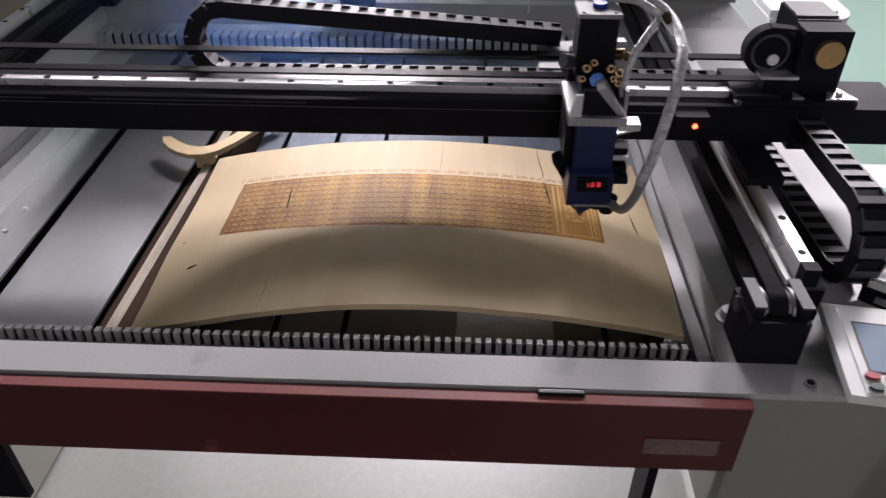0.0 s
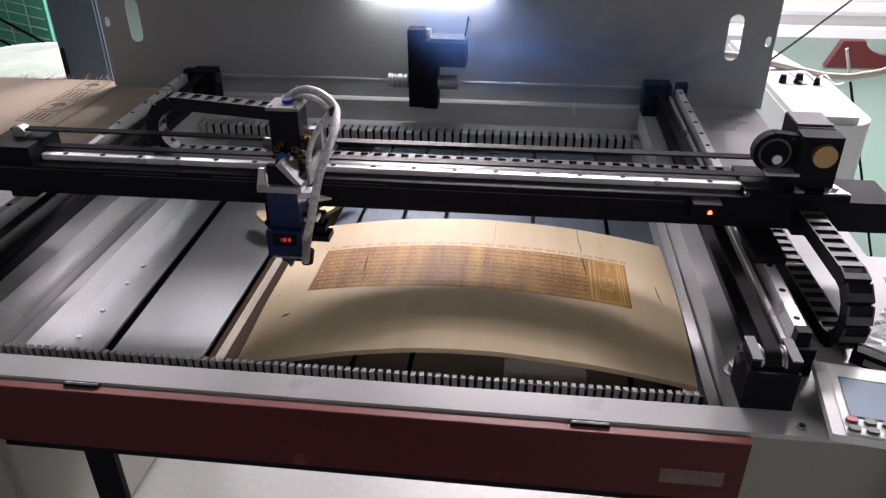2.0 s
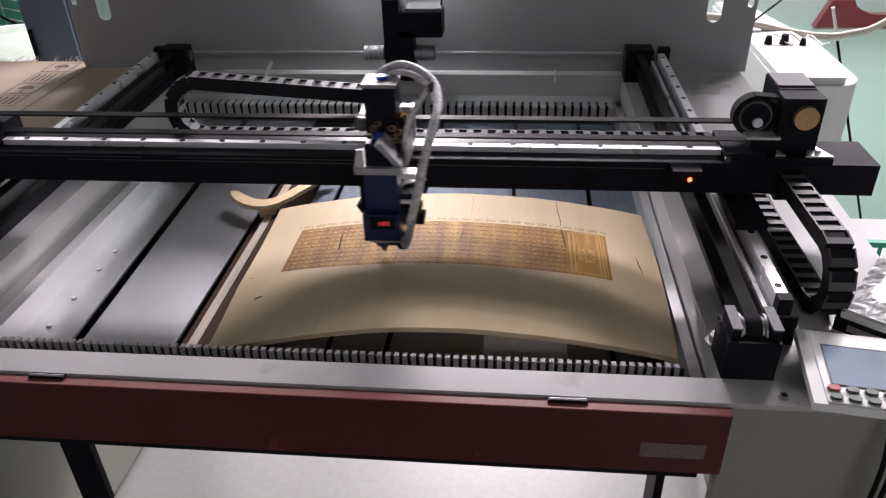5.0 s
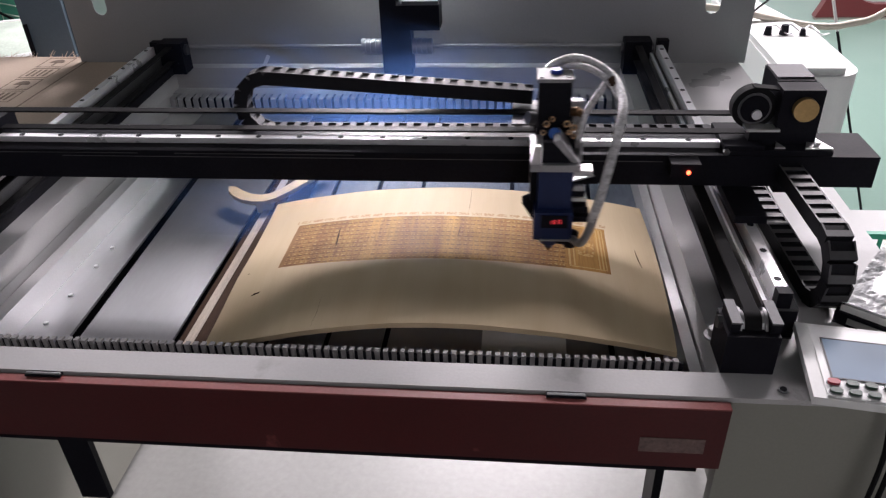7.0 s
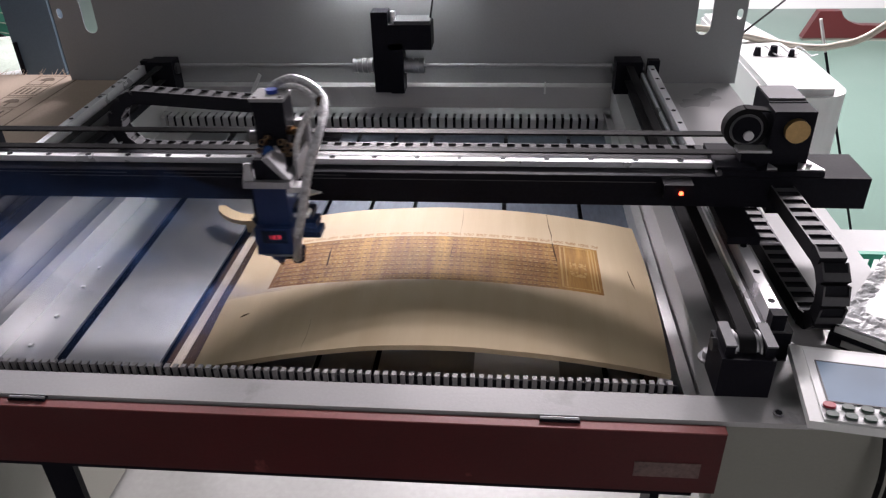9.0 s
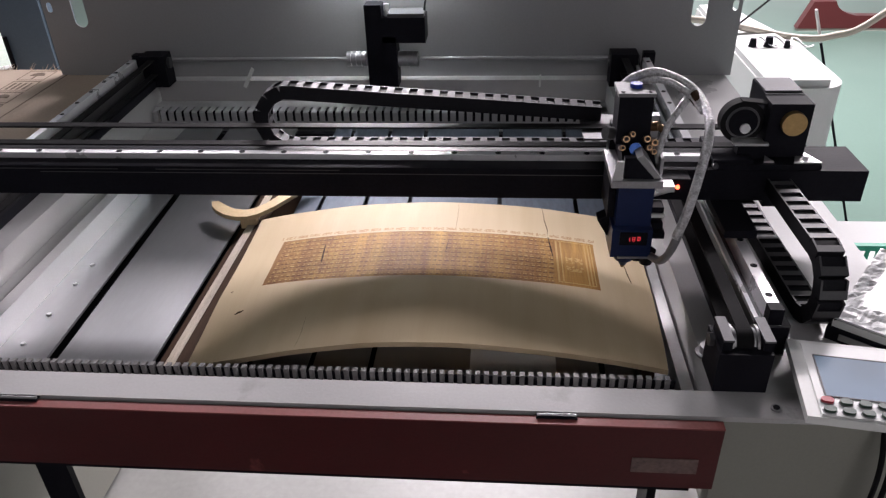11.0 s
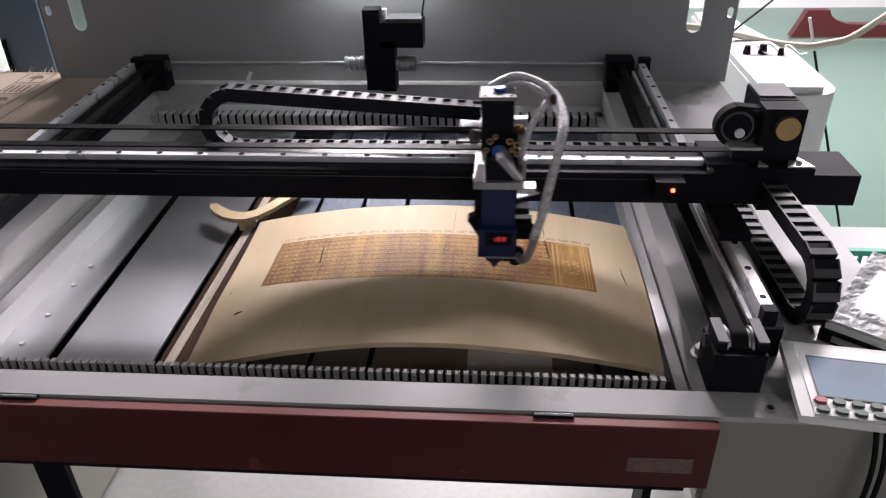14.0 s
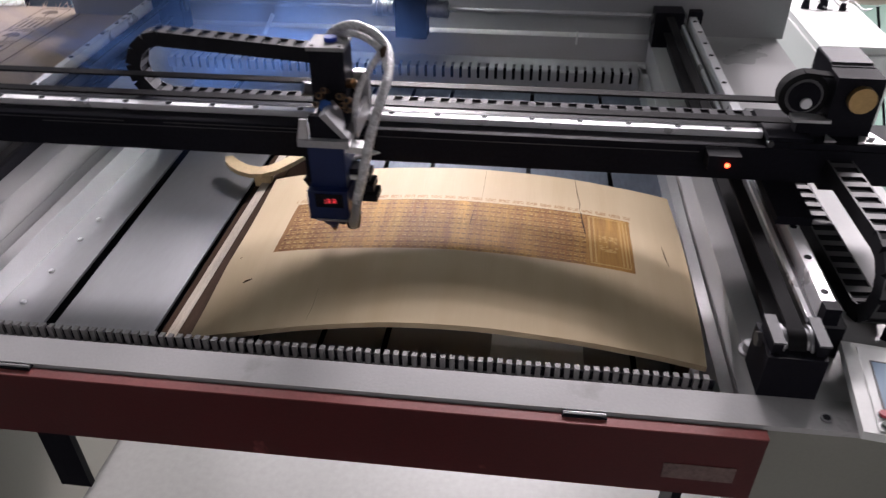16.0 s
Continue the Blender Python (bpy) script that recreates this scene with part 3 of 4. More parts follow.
    scar = op("MULTIPLY", op("MULTIPLY", span(X, 0.048, 0.070), span(X, 0.098, 0.076)), span(noise_at(34, (1, 1, 1), 3), 0.40, 0.60, 0.1, 0.65))
    burnt = mix(scar, burnt, (0.13, 0.05, 0.016))
    # rows of small plain bars left standing in the burnt ground
    u = op("FRACT", op("DIVIDE", op("ADD", X, op("MULTIPLY", noise_at(34, (1, 1, 1), 3), 0.010)), 0.0083))
    v = op("FRACT", op("DIVIDE", op("ADD", op("SUBTRACT", Y, 0.2), op("MULTIPLY", noise_at(120, (1, 1, 1), 2), 0.0045)), 0.0112))
    sign = op("MULTIPLY", within(u, 0.14, 0.80), within(v, 0.42, 0.66))
    scorch = op("MULTIPLY", op("MULTIPLY", within(u, 0.10, 0.86), within(v, 0.10, 0.36)), op("GREATER_THAN", noise_at(230, (1, 1.4, 1), 3), 0.44))
    sign = op("MULTIPLY", sign, op("GREATER_THAN", noise_at(330, (1, 1.4, 1), 4), 0.495))
    dash = op("MULTIPLY", within(v, 0.86, 0.95), within(u, 0.08, 0.92))
    text = op("MULTIPLY", op("MAXIMUM", sign, op("MULTIPLY", dash, 0.6)), within(X, 0.006, 0.395))
    # framed block at one end
    lines = op("MAXIMUM", op("MAXIMUM", within(X, 0.398, 0.4008), within(X, 0.4045, 0.4065)),
               op("MAXIMUM", within(X, 0.4385, 0.4405), op("MAXIMUM", within(X, 0.4430, 0.4452), within(X, 0.4475, 0.4490))))
    lines = op("MULTIPLY", lines, within(Y, 0.206, 0.306))
    lines = op("MAXIMUM", lines, op("MULTIPLY", within(X, 0.398, 0.449), op("MAXIMUM", within(Y, 0.203, 0.205), within(Y, 0.307, 0.3088))))
    glyph = op("MULTIPLY", op("MULTIPLY", within(X, 0.411, 0.434), op("MAXIMUM", within(Y, 0.232, 0.245), within(Y, 0.252, 0.267))),
               op("GREATER_THAN", noise_at(190, (1, 1, 1), 2), 0.5))
    light = op("MAXIMUM", text, op("MAXIMUM", lines, glyph))
    engraved = mix(op("MULTIPLY", light, 0.55), burnt, (0.62, 0.42, 0.15))
    engraved = mix(op("MULTIPLY", op("MULTIPLY", scorch, within(X, 0.006, 0.395)), 0.72), engraved, (0.085, 0.032, 0.010))
    edge = op("ADD", X, op("MULTIPLY", op("SUBTRACT", fine, 0.5), 0.002))
    field = op("MULTIPLY", within(edge, 0.0, 0.453), within(op("ADD", Y, op("MULTIPLY", op("SUBTRACT", fine, 0.5), 0.0015)), 0.197, 0.312))
    # broken border row of small burnt marks
    w = op("FRACT", op("DIVIDE", X, 0.0185))
    marks = op("MULTIPLY", op("MULTIPLY", within(Y, 0.3165, 0.3235), within(w, 0.1, 0.9)), within(X, -0.004, 0.456))
    marks = op("MULTIPLY", marks, op("GREATER_THAN", noise_at(420, (1, 1, 1), 2), 0.46))
    col = mix(field, bare, engraved)
    col = mix(op("MULTIPLY", marks, 0.65), col, (0.30, 0.14, 0.05))
    L.new(col, b.inputs["Base Color"])
    b.inputs["Roughness"].default_value = 0.72
    b.inputs["Specular IOR Level"].default_value = 0.2
    cut = op("MULTIPLY", field, op("SUBTRACT", op("SUBTRACT", light, scorch), 1.0))
    bp = N.new("ShaderNodeBump")
    bp.inputs["Strength"].default_value, bp.inputs["Distance"].default_value = 0.8, 0.0011
    L.new(op("ADD", cut, op("MULTIPLY", fine, 0.25)), bp.inputs["Height"])
    L.new(bp.outputs[0], b.inputs["Normal"])
    return m


WOOD = wood_material()
PALE = mat("pale_strip_wood", (0.46, 0.40, 0.32), 0.7, 0.0, 0.35, 12, 0.15, 200, stretch=(8, 0.6, 1))
LATH = mat("dark_brown_lath", (0.05, 0.029, 0.019), 0.8, 0.0, 0.4, 20, 0.15, 200, stretch=(8, 0.6, 1), spec=0.08)
CHAR = mat("charred_crack", (0.035, 0.018, 0.008), 0.95, 0.0, 0.2, 60, 0.2, 300, spec=0.05)
BX0, BX1, BY0, BY1, BT = -0.061, 0.5165, 0.060, 0.400, 0.009
bm = bmesh.new()
NX, NY = 56, 16
top, bot = [], []
for i in range(NX + 1):
    colt, colb = [], []
    for j in range(NY + 1):
        y = BY0 + (BY1 - BY0) * j / NY
        xl = BX0 + 0.005 * math.sin(math.pi * j / NY)
        xr = BX1 + 0.006 * math.sin(math.pi * j / NY)
        x = xl + (xr - xl) * i / NX
        worn = 0.0018 * max(0, 1 - j * 1.0) ** 2
        wob = 0.0012 * noise.noise((x * 9, y * 7, 0.3))
        yy = y + (0.0015 * noise.noise((x * 12, j, 2.0)) if j in (0, NY) else 0)
        colt.append(bm.verts.new((x, yy, board_z(x, y) - worn + wob)))
        colb.append(bm.verts.new((x, yy, board_z(x, y) - BT + wob)))
    top.append(colt)
    bot.append(colb)
for i in range(NX):
    for j in range(NY):
        bm.faces.new((top[i][j], top[i + 1][j], top[i + 1][j + 1], top[i][j + 1]))
        bm.faces.new((bot[i][j], bot[i][j + 1], bot[i + 1][j + 1], bot[i + 1][j]))
for i in range(NX):
    bm.faces.new((top[i][0], bot[i][0], bot[i + 1][0], top[i + 1][0]))
    bm.faces.new((top[i][NY], top[i + 1][NY], bot[i + 1][NY], bot[i][NY]))
for j in range(NY):
    bm.faces.new((top[0][j], top[0][j + 1], bot[0][j + 1], bot[0][j]))
    bm.faces.new((top[NX][j], bot[NX][j], bot[NX][j + 1], top[NX][j + 1]))
board = thing("wooden_board", "pale arched wooden board with burnt engraved rows", "wooden board", (0, 0, 0))
part("plank", bm, WOOD, board, smooth=True)


def crack(points, width):
    """A thin charred split that follows the board's top."""
    c = bmesh.new()
    width *= 0.62
    rows = []
    for k, (x, y) in enumerate(points):
        h = width * math.sin(math.pi * (k + 0.35) / (len(points) - 0.3))
        rows.append([c.verts.new((x + s * h / 2, y, board_z(x, y) + 0.0007 + 0.0012 * noise.noise((x * 9, y * 7, 0.3)))) for s in (-1, 1)])
    for a, d in zip(rows, rows[1:]):
        c.faces.new((a[0], a[1], d[1], d[0]))
    part("crack", c, CHAR, board, "dark charred split")


crack([(0.0735, 0.238), (0.0725, 0.252), (0.071, 0.268), (0.0695, 0.29)], 0.0045)
crack([(0.2455, 0.256), (0.2465, 0.27), (0.248, 0.288)], 0.0018)
crack([(0.388, 0.318), (0.389, 0.335), (0.386, 0.36), (0.384, 0.398)], 0.0020)
crack([(0.394, 0.262), (0.3915, 0.285), (0.389, 0.315)], 0.0036)
crack([(0.497, 0.226), (0.494, 0.245), (0.492, 0.268)], 0.0025)
crack([(0.256, 0.32), (0.257, 0.36), (0.257, 0.397)], 0.0007)
crack([(0.079, 0.063), (0.081, 0.09), (0.080, 0.12)], 0.0005)
crack([(-0.022, 0.142), (-0.017, 0.1455), (-0.012, 0.148)], 0.008)
crack([(-0.062 + 0.02, 0.19), (-0.040, 0.192)], 0.004)
for xa, xb in ((-0.057, -0.047), (0.496, 0.512)):
    slab("wood_lath", LATH, "dark brown wooden lath under the board's end", "wood lath", (xa, xb, 0.10, 0.39, BED if xa > 0 else 0.8, board_z(xa if xa < 0 else xb, 0.11) - BT), kind="", bevel=0.001)
for xa, xb, top in ((-0.131, -0.1165, 0.862), (-0.1025, -0.085, 0.872)):
    slab("wood_strip", LATH, "dark brown wooden strip lying along the bed gap", "wood strip", (xa, xb, 0.036, 0.86, 0.80, top), kind="", bevel=0.001)
slab("wood_strip", PALE, "narrow pale wood strip between two brown strips", "wood strip", (-0.1160, -0.103, 0.036, 0.86, 0.80, 0.872), kind="", bevel=0.001)
bm = bmesh.new()
box(bm, -0.004, 0.004, -0.0008, 0.0008, 0.0, 0.05, pose(-0.256, 0.955, 0.95, 0, 30, 0))
solid("white_tag", WHITE, "small white plastic tag stuck on the rear rail", "tag", bm, group="rear rail tags")
bm = bmesh.new()
box(bm, 0.4005, 0.4045, 0.9975, 0.9997, 0.935, 0.962)
solid("white_tag", WHITE, "short upright white tag stuck on the rear rail", "tag", bm, group="rear rail tags")

# white sheet added as the pool of light on the slats
slab("lit_slat_patch", WHITE, "white sheet standing in for light on the slats", "paper sheet", (0.284, 0.395, 0.045, 0.165, BED + 0.0002, BED + 0.0012), kind="")
# crescent-shaped offcut on the bed behind the board
bm = bmesh.new()
OUT = [(-0.192, 0.520), (-0.186, 0.504), (-0.172, 0.487), (-0.153, 0.473), (-0.132, 0.466), (-0.112, 0.467), (-0.093, 0.480), (-0.074, 0.506), (-0.055, 0.541), (-0.030, 0.590), (-0.020, 0.610)]
INN = [(-0.040, 0.612), (-0.050, 0.592), (-0.075, 0.549), (-0.093, 0.515), (-0.108, 0.497), (-0.124, 0.491), (-0.143, 0.495), (-0.163, 0.508), (-0.180, 0.523)]
prism(bm, OUT + INN, "z", BED + 0.020, BED + 0.0275)
box(bm, -0.128, -0.10, 0.474, 0.486, BED, BED + 0.021)
solid("wood_offcut", mat("pale_cut_wood", (0.62, 0.48, 0.28), 0.5, 0.0, 0.12, 20, 0.15, 200), "pale crescent-shaped wood offcut", "wood offcut", bm, bevel=0.001)

# ---- the laser head, which rides along the gantry ----
HX = 0.459
head = thing("laser_carriage", "dark blue laser carriage with brass fittings and silver hose", "laser carriage", (HX, 0.215, 0.95))
boxes("carriage_plate", BLACK, head, (HX - 0.028, HX + 0.022, 0.300, 0.3165, 1.072, 1.13), label="black carriage plate", bevel=0.002)
boxes("carriage", DARKSTEEL, head, (HX - 0.026, HX + 0.026, 0.314, 0.338, 1.0775, 1.092), label="dark steel guide carriage", bevel=0.002)
boxes("mirror_block", BLACK, head, (HX - 0.027, HX + 0.014, 0.2605, 0.2995, 1.119, 1.181), label="black mirror block", bevel=0.003)
cap = boxes("top_cap", CAPPLATE, head, (HX - 0.029, HX + 0.016, 0.258, 0.3015, 1.1815, 1.186), label="dull grey top cap", bevel=0.0015)
rods("blue_plug", mat("bright_blue_plastic", (0.01, 0.04, 0.35), 0.35), cap, ((HX - 0.005, 0.282, 1.186), (HX - 0.005, 0.282, 1.191), 0.0075))
for dx in (-0.023, 0.010):
    rods("cap_screw", DARKSTEEL, cap, ((HX + dx, 0.264, 1.186), (HX + dx, 0.264, 1.1872), 0.0025), seg=8)
bm = bmesh.new()
prism(bm, [(0.300, 1.125), (0.262, 1.119), (0.222, 1.100), (0.222, 1.0948), (0.300, 1.0948)], "x", HX - 0.020, HX + 0.020)
part("wedge_block", bm, BLACK, head, "black wedge block", 0.001)
bm = bmesh.new()
prism(bm, [(HX - 0.021, 1.0948), (HX + 0.016, 1.0948), (HX - 0.008, 1.122), (HX - 0.021, 1.122)], "y", 0.213, 0.2215)
part("mirror_cheek", bm, BLACK, head, "black triangular cheek", 0.0008)
bm = bmesh.new()
prism(bm, [(HX - 0.0075, 1.1225), (HX + 0.0165, 1.0952), (HX + 0.0245, 1.0952), (HX + 0.000, 1.1265)], "y", 0.2125, 0.250)
part("mirror_mount", bm, DULLALU, head, "pale slanted mirror mount", 0.0008)
br = boxes("bracket", DULLALU, head, (HX - 0.035, HX + 0.026, 0.206, 0.300, 1.0855, 1.0945), label="silver L-shaped bracket plate", bevel=0.001)
bm = bmesh.new()
prism(bm, [(HX - 0.035, 1.0947), (HX - 0.0225, 1.0947), (HX - 0.0225, 1.119), (HX - 0.0300, 1.119)], "y", 0.208, 0.2125)
part("bracket_ear", bm, ALU, br, "bright bracket ear", 0.0008)
boxes("bracket_rib", DULLALU, br, (HX + 0.0262, HX + 0.030, 0.235, 0.298, 1.0855, 1.112), bevel=0.001)
boxes("thumb_tab", ALU, br, (HX + 0.020, HX + 0.042, 0.212, 0.232, 1.0775, 1.0850), label="white clamp tab", bevel=0.0025)
SCREWS = ((-0.016, 0.247, 1.130, 0.0042), (-0.020, 0.243, 1.120, 0.0034), (-0.009, 0.246, 1.137, 0.0034), (0.009, 0.245, 1.131, 0.0042), (0.018, 0.243, 1.127, 0.0042), (0.012, 0.242, 1.121, 0.0034), (0.018, 0.241, 1.116, 0.0032))
for dx, y, z, r in SCREWS:
    f = rods("brass_screw", BRASS, head, ((HX + dx, y + 0.016, z - 0.005), (HX + dx, y, z + 0.002), r), label="brass adjusting screw", seg=14, bevel=0.0006)
    rods("screw_slot", BLACK, f, ((HX + dx, y + 0.0005, z + 0.002), (HX + dx, y - 0.0006, z + 0.0026), r * 0.62), seg=8)
rods("lens_holder", mat("blue_coated_glass", (0.03, 0.09, 0.30), 0.12, 0.6, 0.1), head, ((HX - 0.006, 0.250, 1.118), (HX - 0.006, 0.236, 1.124), 0.0075))
rods("air_fitting", BRASS, head, ((HX + 0.013, 0.268, 1.140), (HX + 0.024, 0.262, 1.143), 0.006), ((HX + 0.024, 0.262, 1.143), (HX + 0.032, 0.256, 1.137), 0.0045))
boxes("side_plate", DULLALU, head, (HX + 0.0142, HX + 0.032, 0.2995, 0.312, 1.100, 1.142), label="pale side plate", bevel=0.001)
rods("air_fitting", DARKSTEEL, head, ((HX - 0.03, 0.27, 1.13), (HX - 0.04, 0.265, 1.133), 0.008), label="steel push fitting")
body = boxes("focus_body", BLUE, head, (HX - 0.025, HX + 0.018, 0.211, 0.262, 1.008, 1.0853), label="dark blue anodised body", bevel=0.004)
base = boxes("sensor_housing", BLUE, head, (HX - 0.029, HX + 0.0205, 0.201, 0.262, 0.990, 1.030), label="dark blue sensor housing", bevel=0.003)
boxes("base_lip", DULLALU, base, (HX - 0.020, HX + 0.024, 0.1985, 0.2008, 0.9895, 0.9915), label="thin pale lower lip")
scr = boxes("display", BLACK, base, (HX - 0.0195, HX + 0.0145, 0.1990, 0.2006, 1.009, 1.027), bevel=0.0006)
bm = bmesh.new()
for k in range(3):
    xa, za = HX - 0.0105 + 0.0064 * k, 1.0150 + 0.0005 * k
    for b in ((0, 0.0006, 0, 0.0055), (0.0030, 0.0036, 0, 0.0055), (0.0007, 0.0029, 0.0049, 0.0055), (0.0007, 0.0029, 0.0024, 0.0030), (0.0007, 0.0029, 0, 0.0006))[0 if k else 1:5 if k else 2]:
        box(bm, xa + b[0], xa + b[1], 0.1983, 0.1989, za + b[2], za + b[3])
part("digits", bm, DIGIT, scr, "lit red digits")
for k in range(3):
    boxes("fin", BLACK, body, (HX + 0.0185, HX + 0.046 - 0.004 * k, 0.245, 0.272, 0.992 + 0.0145 * k, 1.001 + 0.0145 * k), label="black side clamp", bevel=0.001)
boxes("clamp", WHITE, body, (HX + 0.0185, HX + 0.038, 0.226, 0.244, 1.034, 1.039), label="white clip", bevel=0.001)
boxes("clamp", BLACK, body, (HX + 0.0185, HX + 0.036, 0.226, 0.246, 1.041, 1.049), bevel=0.001)
bm = bmesh.new()
prism(bm, [(HX + 0.0205, 0.245), (HX + 0.050, 0.262), (HX + 0.0205, 0.275)], "z", 1.052, 1.0545)
part("wing_plate", bm, ALU, body, "pale triangular wing plate")
bm = bmesh.new()
prism(bm, [(HX - 0.0295, 1.0), (HX - 0.044, 1.024), (HX - 0.0255, 1.034)], "y", 0.236, 0.256)
part("back_spine", bm, BLACK, body, "", 0.001)
boxes("side_rail", BLACK, body, (HX - 0.0345, HX - 0.0255, 0.225, 0.285, 1.035, 1.083), bevel=0.001)
rods("nozzle", BLUE, head, ((HX - 0.0075, 0.226, 0.991), (HX - 0.0075, 0.226, 0.974), 0.0145, 0.0125), ((HX - 0.0075, 0.226, 0.974), (HX - 0.0075, 0.226, 0.9645), 0.009, 0.0045), label="dark tapered nozzle")
rods("nozzle_tip", BRASS, head, ((HX - 0.0075, 0.226, 0.9645), (HX - 0.0075, 0.226, 0.9605), 0.0036, 0.0028), label="copper nozzle tip", seg=14)
rods("sensor_tip", BLACK, head, ((HX + 0.020, 0.218, 0.991), (HX + 0.020, 0.218, 0.972), 0.0115, 0.008), ((HX + 0.008, 0.220, 0.991), (HX + 0.008, 0.220, 0.977), 0.008))
bm = bmesh.new()
tube(bm, [(HX - 0.020, 0.316, 1.168), (HX - 0.012, 0.309, 1.184), (HX + 0.002, 0.304, 1.194), (HX + 0.020, 0.300, 1.199), (HX + 0.044, 0.290, 1.194), (HX + 0.064, 0.270, 1.184), (HX + 0.072, 0.232, 1.171), (HX + 0.069, 0.203, 1.155), (HX + 0.060, 0.180, 1.124), (HX + 0.049, 0.168, 1.074), (HX + 0.040, 0.166, 1.04)], 0.0055, 12)
part("braided_hose", bm, HOSE, head, "silver braided hose", smooth=True)
bm = bmesh.new()
tube(bm, [(HX + 0.053, 0.1715, 1.090), (HX + 0.044, 0.1665, 1.053), (HX + 0.037, 0.168, 1.022), (HX + 0.030, 0.182, 0.998), (HX + 0.022, 0.205, 0.990)], 0.0052)
part("lower_hose", bm, TUBE, head, "dark grey lower hose", smooth=True)
bm = bmesh.new()
tube(bm, [(HX + 0.060, 0.274, 1.183), (HX + 0.047, 0.264, 1.166), (HX + 0.034, 0.257, 1.146), (HX + 0.027, 0.252, 1.124), (HX + 0.024, 0.250, 1.10)], 0.0042)
part("side_hose", bm, HOSE, head, "thin clear side hose", smooth=True)
bm = bmesh.new()
tube(bm, [(HX + 0.062, 0.268, 1.181), (HX + 0.067, 0.256, 1.176)], 0.0078)
part("hose_clip", bm, LATH, head, "small brown hose clip", smooth=True)
bm = bmesh.new()
tube(bm, [(HX - 0.006, 0.312, 1.165), (HX + 0.002, 0.303, 1.183), (HX + 0.016, 0.291, 1.192), (HX + 0.036, 0.280, 1.192), (HX + 0.058, 0.266, 1.181), (HX + 0.068, 0.240, 1.170)], 0.0042)
part("thin_hose", bm, HOSE, head, "white air tube", smooth=True)
boxes("chain_anchor", CAPGREY, head, (HX - 0.06, HX + 0.0, 0.3175, 0.404, 1.1000, 1.1025), label="dark grey chain anchor plate", bevel=0.0008)

# ---- cable chains ----
PITCH = 0.0215


def link_mesh(w, h, bar):
    """One chain link: a solid crossbar half, and a half with a sunk window above and below."""
    bm = bmesh.new()
    p, d, c = PITCH, 0.0028, w / 2 - 0.0022
    prism(bm, [(-w / 2, -h / 2), (w / 2, -h / 2), (w / 2, h / 2), (-w / 2, h / 2)], "x", -p * 0.52, -p * 0.04)
    prism(bm, [(-w / 2, -h / 2), (-c, -h / 2), (-c, -h / 2 + d), (c, -h / 2 + d), (c, -h / 2), (w / 2, -h / 2), (w / 2, h / 2), (c, h / 2), (c, h / 2 - d), (-c, h / 2 - d), (-c, h / 2), (-w / 2, h / 2)], "x", -p * 0.045, p * 0.52)
    me = finish(bm, PLASTIC, 0)
    me.materials.append(bar)
    # sheen painted into the crossbar's upper and lower faces
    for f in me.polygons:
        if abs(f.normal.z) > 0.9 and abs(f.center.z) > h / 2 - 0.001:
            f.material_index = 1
    return me


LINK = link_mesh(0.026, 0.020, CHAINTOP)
RAD, ZLOW, XFIX = 0.0435, 1.0575, 0.60
XBEND = 0.002
SLOPE = math.atan2(0.030, 0.42)
ARC = RAD * (math.pi + SLOPE)
LENGTH = (XFIX - XBEND) + ARC + (HX - 0.017 - XBEND) / math.cos(SLOPE)
NLINK = int(LENGTH / PITCH)
chain = thing("cable_chain", "black plastic cable chain looping to the head, sheen painted on its crossbars", "cable chain", (0, 0.390, 0))
links = []
for i in range(NLINK):
    o = new("link", LINK)
    o.parent = chain
    links.append(o)


def link_pose(i, hx):
    """Where link i lies when the head stands at hx: lower run, bend, upper run."""
    s = (i + 0.5) * PITCH
    bend = (XFIX + ARC + (hx - 0.017) / math.cos(SLOPE) - LENGTH) / (1 + 1 / math.cos(SLOPE))
    low = XFIX - bend
    if s < low:
        return pose(XFIX - s, 0, ZLOW, 0, 180, 0)
    a = (s - low) / RAD
    if a < math.pi + SLOPE:
        return pose(bend - RAD * math.sin(a), 0, ZLOW + RAD * (1 - math.cos(a)), 0, 180 + math.degrees(a), 0)
    a, d = math.pi + SLOPE, s - low - ARC
    return pose(bend - RAD * math.sin(a) + d * math.cos(SLOPE), 0, ZLOW + RAD * (1 - math.cos(a)) - d * math.sin(SLOPE), 0, 360 + math.degrees(SLOPE), 0)


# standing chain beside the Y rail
LINK2 = link_mesh(0.030, 0.020, mat("chain_crossbar_dim_sheen", (0.07, 0.07, 0.074), 0.45, 0.0, 0.1, 30, 0.06))
ych = thing("cable_chain", "black plastic cable chain standing beside the side rail", "cable chain", (0.683, 0, T))
YB, YR = 0.142, 0.043
s = 0.0
while s < 1.05:
    low, arc = 0.62 - YB, YR * math.pi
    if s < low:
        m = pose(0, 0.62 - s, 0.0105, 0, 0, -90)
    elif s < low + arc:
        a = (s - low) / YR
        m = pose(0, YB - YR * math.sin(a), 0.0105 + YR * (1 - math.cos(a)), -math.degrees(a), 0, 0) @ pose(0, 0, 0, 0, 0, -90)
    else:
        d = s - low - arc
        if YB + d > 0.36:
            break
        m = pose(0, YB + d, 0.0105 + 2 * YR, 180, 0, 0) @ pose(0, 0, 0, 0, 0, -90)
    o = new("link", LINK2)
    o.parent, o.matrix_basis = ych, m
    s += PITCH * 1.04
ych.matrix_world = Matrix.Translation((0.683, 0.36, T)) @ Matrix.Rotation(radians(1.4), 4, "Z") @ Matrix.Translation((0, -0.36, 0))
